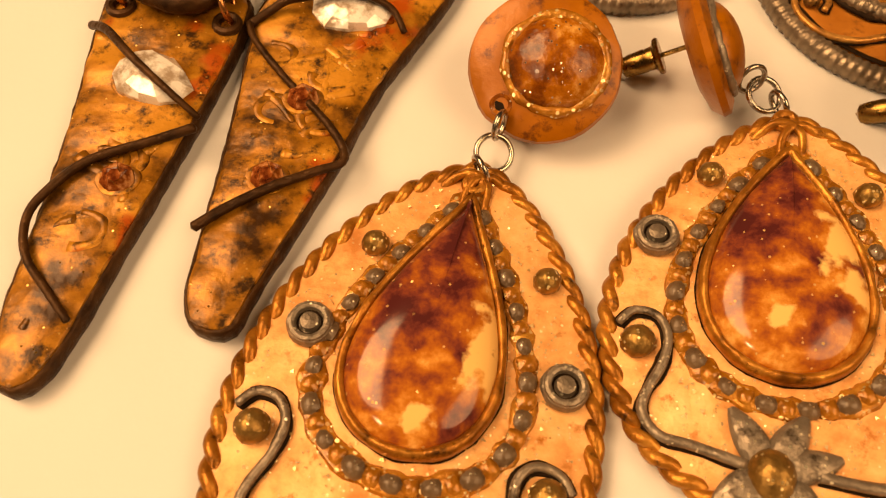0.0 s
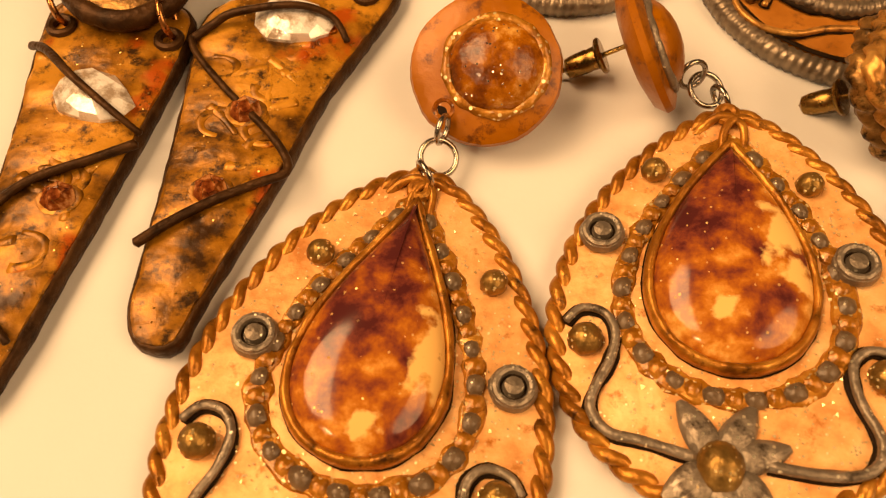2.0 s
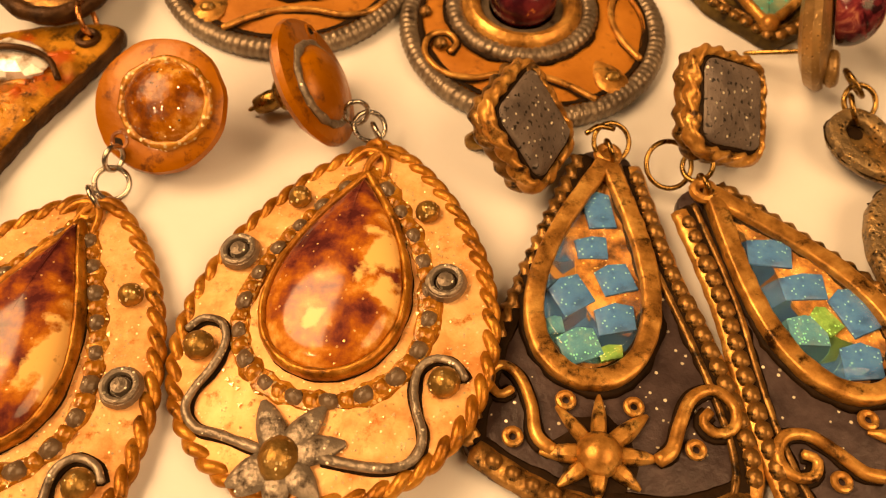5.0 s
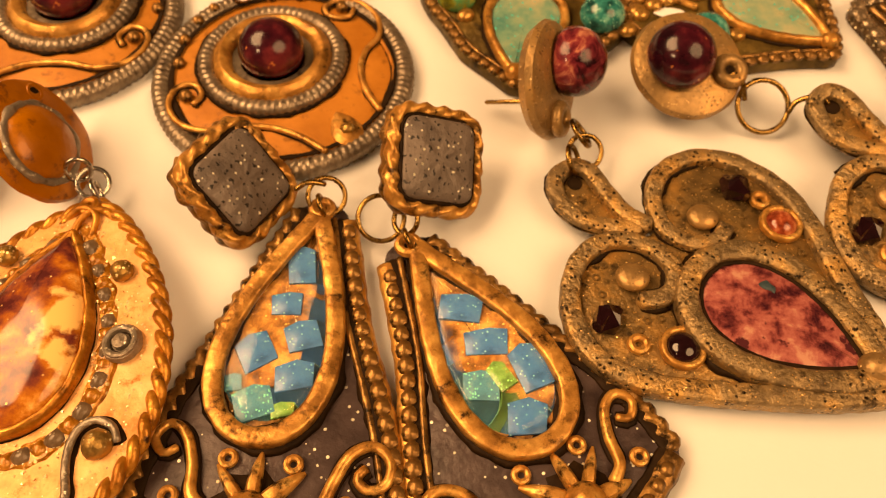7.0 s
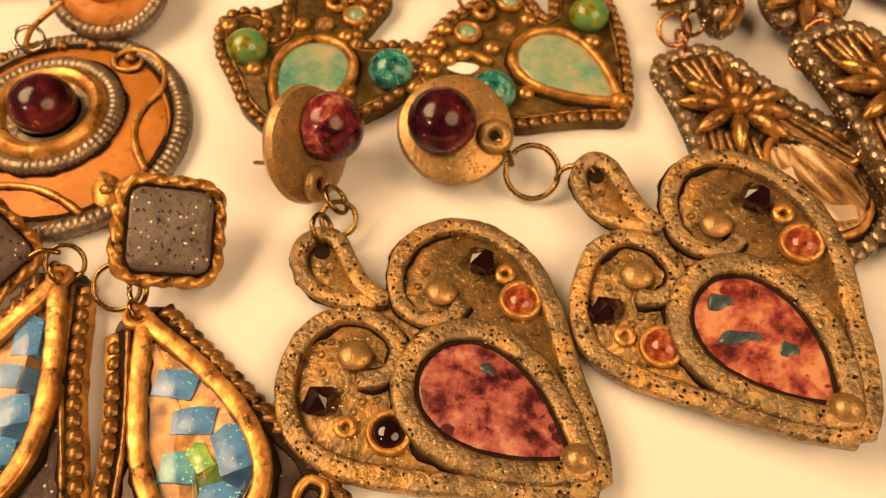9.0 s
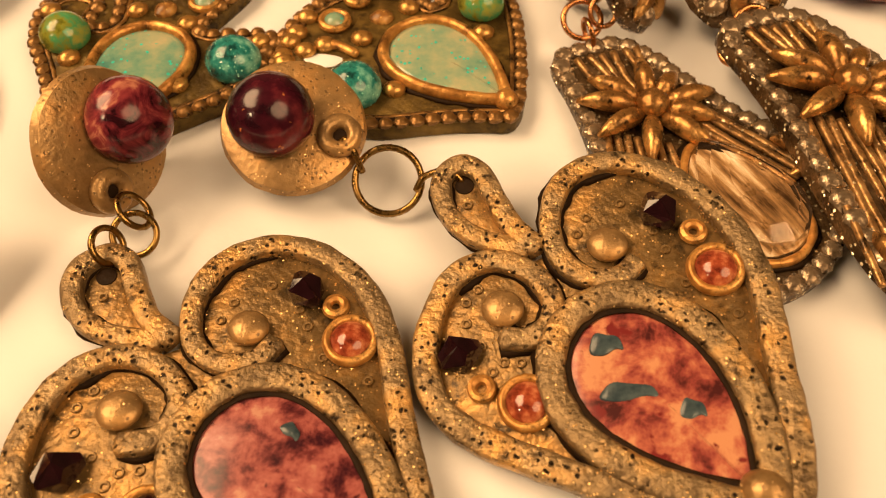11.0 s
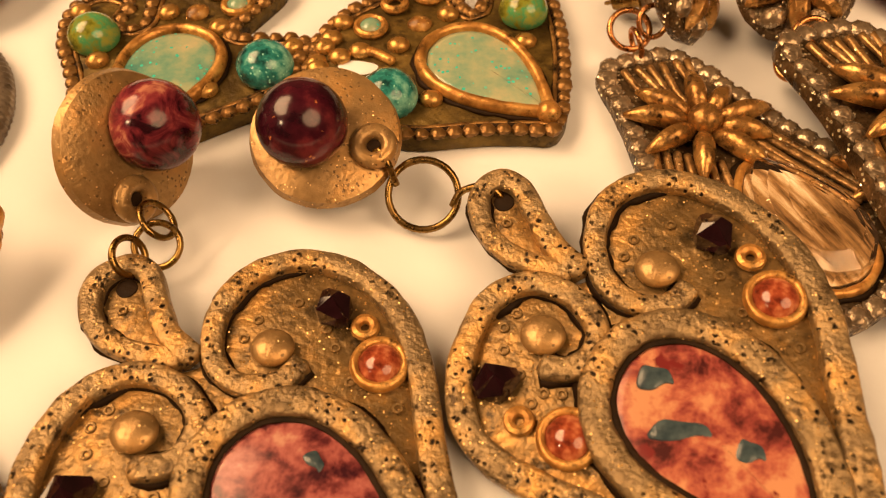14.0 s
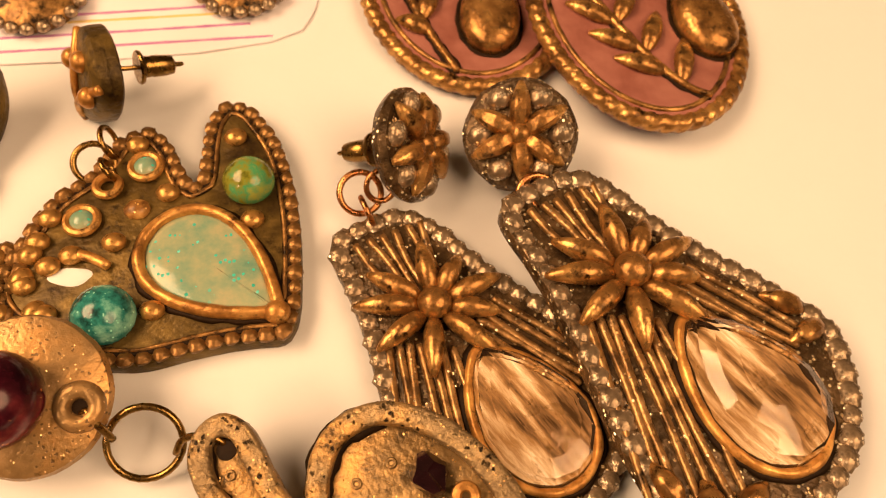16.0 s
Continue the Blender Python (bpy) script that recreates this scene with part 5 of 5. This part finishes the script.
def shield_stud(th, m, post_m=None):
    Q = even(rounded([(-7, 6), (0, 9), (7, 6), (6.4, -3), (0, -11), (-6.4, -3)], 2), 0.9, True)
    st = part("stud", domed(Q, -0.5, 2.6, 6, 0.6), WING, th, "dark bronze clay shield", m)
    part("back", slab(Q, -2.4, -0.3, 0.6), WING, st, "")
    scroll(st, [(-6, 5, 1.2), (-2, 3, 2.6), (0, -2, 2.9), (0.4, -9, 1.2)], 2, 0.8, GOLD_CLAY, "strap", 0.2)
    scroll(st, [(6, 5, 1.2), (3, 0, 2.6), (1, -5, 2.6), (0.6, -9.5, 1.0)], 2, 0.8, GOLD_CLAY, "strap", 0.2)
    for bx, by in ((0, 4.4), (-4.4, 0), (4.6, 1.6)):
        part("ball", blob(1.7, 1.7, 1.5, 14, 8), GOLD_CLAY, st, "gold clay ball", at(bx, by, 2.4))
    if post_m is not None:
        clutch(st, post_m)
    return st


M2 = wing_earring(155.6, 140.0, at(0, 0, 0), 1, "dark bronze wing earring with pale opal drop", (GREEN_BEAD, TEAL_BEAD))
shield_stud(M2, facing(-2.2, 17.4, 8.0, (-0.86, -0.34, 0.30), -8), at(0, 2, -2.2, rx=180))
ring_at(M2, -2.4, 4.4, 3.6, 3.0, 0.5, (0.2, -0.5, 0.8))
ring_at(M2, 0.2, 2.4, 4.4, 1.9, 0.45, (0.8, 0.4, 0.3))
ring_at(M2, 0.0, 7.2, 5.0, 2.4, 0.45, (0.9, 0.1, 0.3))
M1 = wing_earring(125.6, 141.2, at(0, 0, 0, 38), -1, "dark bronze wing earring with pale opal drop and two lobes", (GREEN_BEAD, TEAL_BEAD),
                  ([(5.8, -25.5), (8.4, -21.0), (6.6, -16.8), (2.6, -14.4), (-2.9, -11.1), (3.5, -8.6), (11.0, -5.1), (10.3, -0.8), (7.3, 5.1), (4.3, 9.1), (-0.8, 11.0), (-5.7, 10.9), (-11.2, 3.4), (-13.5, -0.8), (-16.9, 0.3), (-11.4, 5.0), (-14.0, 9.8), (-18.3, 11.6), (-22.8, 9.9), (-26.5, 3.3), (-27.7, -5.4), (-29.4, -12.5), (-28.2, -19.5), (-27.6, -26.4), (-20, -27.4), (-12.2, -27.6), (-5.1, -28.2)],
                   [(1.3, -5.2)], [(-3.5, -8.6), (-8.9, -0.7), (-4.0, 6.9), (5.9, -2.2), (4.2, -19.3), (5.4, -24.7), (0.1, -27.5), (4.1, -30.5), (-11.1, -21.0), (-22.6, -5.5), (-20.9, 7.5), (8.3, -22.1)], (-5.0, -3.1)))
shield_stud(M1, facing(7.6, 13.6, 7.0, (0.1, -0.5, 0.85), 4), None)
ring_at(M1, 1.6, 3.6, 4.0, 2.6, 0.45, (0.3, -0.4, 0.8))


# ---- flower pair with crystal drops ----
FO = (203.0, 116.2)


def flower_earring(x, y, m, label):
    th = root("earring", x, y, label)
    out = rel([(188.4, 128.6), (191.8, 131.2), (199.6, 134.0), (204.8, 131.4), (212.0, 122.4), (221.8, 114.8), (230.2, 107.4), (229.6, 99.6), (227.2, 92.2), (222.0, 86.2), (212, 81.6), (203, 82.0), (198.6, 86.4), (196.0, 95), (194.4, 104), (193.2, 111.4), (191.4, 118.6), (188.6, 125.6)], FO)
    P = even(rounded(out, 2), 1.2, True)
    body = part("pendant", slab(P, 0, 2.7, 0.7, 0.25), DARK_GLITTER, th, "dark glittering clay plate", m)
    edge = even(inset(P, 1.2), 2.9, True)
    pieces("edge_bead", blob(1.75, 1.5, 0.9, 12, 7, wob=0.35), LEAD_GLITTER, body, along(edge, 2.8), "glittering grey edge bead")
    reeds = [((-7 + 1.5 * i, -4.5 - 0.3 * i), (-5.8 + 1.95 * i, -31 + 0.2 * i)) for i in range(7)]
    reeds += [((4.4 + 0.88 * i, -4.2 + 1.02 * i), (17.4 + 0.88 * i, -15.0 + 1.02 * i)) for i in range(6)]
    reeds += [((-10.6 + 2.0 * i, 11.2 + 0.7 * i), (-5.0 + 1.4 * i, 3.0)) for i in range(6)]
    for k, (a, c) in enumerate(reeds):
        bow = 0.5 * math.sin(2.3 * k)
        scroll(body, [a, ((a[0] + c[0]) / 2 + bow, (a[1] + c[1]) / 2 + 0.4 * bow), c], 3.0 + 0.12 * (k % 3), 0.62, REED, "reed", 0.25, label="dark bronze reed")
    for a, ln in ((98, 8.6), (62, 7.0), (22, 8.8), (-12, 7.6), (-48, 9.8), (-98, 8.8), (-140, 8.6), (180, 9.4), (146, 8.8)):
        part("petal", petal(ln * 1.06, 3.1, 2.2), FLOWER, body, "bronze clay petal", at(1.6 * math.cos(radians(a)), 1.6 * math.sin(radians(a)), 3.7, a + 4 * math.sin(a), ry=-4), sharp=70)
    part("flower_heart", blob(2.5, 2.4, 2.1, 20, 10), FLOWER, body, "", at(0, 0, 5.2))
    drop = tear((5.4, -7.2), (16.2, -26.2), 14.8, 0.55, 44)
    part("crystal", domed(tear((5.4, -7.2), (16.1, -26.1), 14.9, 0.6, 16), 3.0, 8.2, 4, 0.45), CLEAR, body, "clear faceted crystal drop", sharp=4).visible_shadow = False
    groove(even(drop, 1, True), 1.6, 3.0, body, True)
    part("crystal_bed", domed(inset(drop, 0.5), 2.6, 3.2, 4, 0.5), STREAKED, body, "brown bed under the crystal, its reflections painted as pale streaks")
    part("bezel", tube(even([p + Vector((0, 0, 3.2)) for p in inset(drop, -0.3)], 0.7, True), 0.68, 10, True, 1.3, wob=0.25), GOLD_CLAY, body, "gold clay bezel", sharp=180)
    for bx, by, a in ((-1, -32, 60), (1.5, -32.5, 95), (3.6, -31, 30), (22.6, -7.4, 150), (24.6, -9.4, 200), (-2.6, -29.4, 110)):
        part("petal", petal(6.0, 3.0, 1.7), FLOWER, body, "bronze gold clay petal", at(bx, by, 3.2, a))
    return th


def petal_stud(th, m, post_m):
    st = part("stud", lathe([(0.05, -2.4), (6.5, -2.3), (8.4, -1.0), (8.9, 0.4), (8.2, 1.4), (5, 1.9), (0.05, 2)], 34, wob=0.04), DARK_GLITTER, th, "dark glittering clay button", m)
    for a in range(0, 360, 60):
        part("petal", petal(8.2, 3.4, 2.4), FLOWER, st, "bronze gold clay petal", at(0, 0, 1.9, a + 15 + 6 * math.sin(a)))
    for a in range(30, 390, 60):
        part("ball", blob(2.1, 1.7, 1.5, 12, 8, wob=0.2), LEAD_GLITTER, st, "glittering grey ball", at(6.2 * math.cos(radians(a + 15)), 6.2 * math.sin(radians(a + 15)), 1.9))
    part("flower_heart", blob(1.9, 1.9, 1.6, 14, 8), FLOWER, st, "", at(0, 0, 2.9))
    clutch(st, post_m)
    return st


F1 = flower_earring(203.0, 116.0, at(0, 0, 0), "glittering brown-grey earring with bronze flower and crystal drop")
petal_stud(F1, facing(-1.6, 25.0, 8.6, (0.77, -0.30, 0.48), 10), at(0, 0, -2.2, rx=180))
ring_at(F1, -9.4, 19.8, 4.2, 3.2, 0.5, (0.1, -0.5, 0.85), COPPER)
ring_at(F1, -6.2, 19.6, 6.2, 2.4, 0.45, (0.3, -0.7, 0.6), COPPER)
ring_at(F1, -8.6, 16.4, 4.4, 2.2, 0.45, (0.9, 0.3, 0.2), COPPER)
F2 = flower_earring(229.9, 116.1, at(0, 0, 5.4, 4, s=1.09) @ pose(0, 0, 0, 0, 5.2, 0), "glittering brown-grey earring with bronze flower, leaning on its twin")
petal_stud(F2, facing(-11.1, 25.7, 8.8, (-0.20, -0.52, 0.83), 30), at(3.0, 2.0, -2.2, rx=150, ry=50))
ring_at(F2, -12.5, 12.1, 6.4, 3.0, 0.5, (-0.7, -0.4, 0.6), COPPER)
ring_at(F2, -10.1, 14.9, 8.2, 3.0, 0.5, (0.1, -0.6, 0.8), COPPER)


# ---- rose oval pair ----
def oval_earring(x, y, m, label, stem, leaves, pears):
    """stem: its line; leaves: foot, way and length; pears: tip, round end and width of each raised fruit."""
    th = root("earring", x, y, label)
    P = [Vector((19.6 * math.cos(a), 27.0 * math.sin(a), 0)) for a in (2 * math.pi * i / 80 for i in range(80))]
    body = part("pendant", slab(P, 0, 2.8, 0.8), ROSE_CLAY, th, "rose clay oval", m)
    part("rope_edge", tube(even([p + Vector((0, 0, 2.2)) for p in inset(P, 0.5)], 0.35, True), 1.5, 14, True, lobes=2, twist=0.20, depth=0.10), FLOWER, body, "twisted gold rope edge", sharp=180)
    part("inner_cord", tube(even([p + Vector((0, 0, 2.8)) for p in inset(P, 3.0)], 0.8, True), 0.5, 8, True), OLD_BRONZE, body, "", sharp=180)
    scroll(body, stem, 3.3, 1.0, FLOWER, "stem", 0.4, label="gold clay stem", joint=2.95)
    for bx, by, a, ln in leaves:
        part("leaf", petal(ln * 1.15, 3.6, 1.7), FLOWER, body, "bronze clay leaf", at(bx, by, 3.0, a))
    for tip, end, w in pears:
        D = tear(tip, end, w, 0.5, 34)
        part("pear", domed(D, 2.6, 7.0, 7, 0.55), FLOWER, body, "raised bronze clay fruit", sharp=180)
        groove(even(D, 1, True), 0.7, 2.9, body, True)
    return th


oval_earring(216.2, 184.0, at(0, 0, 0), "rose and gold oval earring with leaf relief and one fruit", [(-14, 8), (-12, -2), (-10, -10), (-7.4, -17), (-4.6, -23.5)],
             [(-12.6, 2, 150, 5), (-11.6, -4, 158, 5), (-9.4, -11, 70, 8), (-8.2, -14, 150, 6), (-11.4, -3, 60, 9)], [((4.0, 1.0), (1.8, -20.0), 11.0), ((-2, 20), (2, 6), 10)])
oval_earring(245.4, 172.2, at(0, 0, 2.6, ry=5), "rose and gold oval earring with leaf relief, resting on its twin", [(-12, 12), (-8.6, 2), (-5.6, -4), (-1.4, -12), (4.4, -19), (8.4, -21)],
             [(-8.0, 1, 140, 8), (-5.6, -4.6, 150, 8), (-2.2, -10.6, 158, 8), (1.4, -16, 160, 8), (-4.6, -4, 62, 9), (-0.8, -11, 66, 9), (4.0, -18, 74, 9), (-9.4, 5, 70, 8)],
             [((9.6, 6), (13.2, -12.4), 11.0), ((3.4, 20), (7.0, 4.6), 10)])

# ---- printed card with one more pair ----
cardo = new("earring_card")
cardo.location = (0.15, 0.2, 0)
tagged(cardo, "white printed card with purple and ochre strokes on paper", "card")
part("card", slab(even(rounded([(-60, -32.2), (33, -31.0), (40, -16), (40, 60), (-60, 60)], 2), 2, True), 0.05, 0.5, 0.1), CARD, cardo)
for yy, dx, material in ((-25.4, 0, PURPLE_INK), (-22.4, 4, YELLOW_INK), (-20.6, -6, PURPLE_INK), (-28.6, 8, PURPLE_INK)):
    part("stroke", tube(even(smooth([(-40 + dx, yy - 0.8, 0.5), (-8, yy, 0.5), (26 + dx * 0.5, yy + 1.4, 0.5)]), 2), 0.3, 6, flat=0.15, wob=0.5), material, cardo, "printed stroke")


def small_oval(x, y, label):
    th = root("earring", x, y, label)
    body = part("pendant", blob(8.5, 9.5, 3.0, 26, 12, -0.3), OLD_BRONZE, th, "dark bronze clay button", at(0, 0, 1.5))
    pieces("edge_bead", blob(1.3, 1.2, 1.2, 10, 6), LEAD_GLITTER, body, [at(8.4 * math.cos(a), 9.4 * math.sin(a), 0.6) for a in (2 * math.pi * i / 20 for i in range(20))], "silver edge bead")
    return th


small_oval(138.5, 184.0, "dark bronze button earring with silver beads on the card")
small_oval(174.5, 186.5, "dark bronze button earring with silver beads on the card")
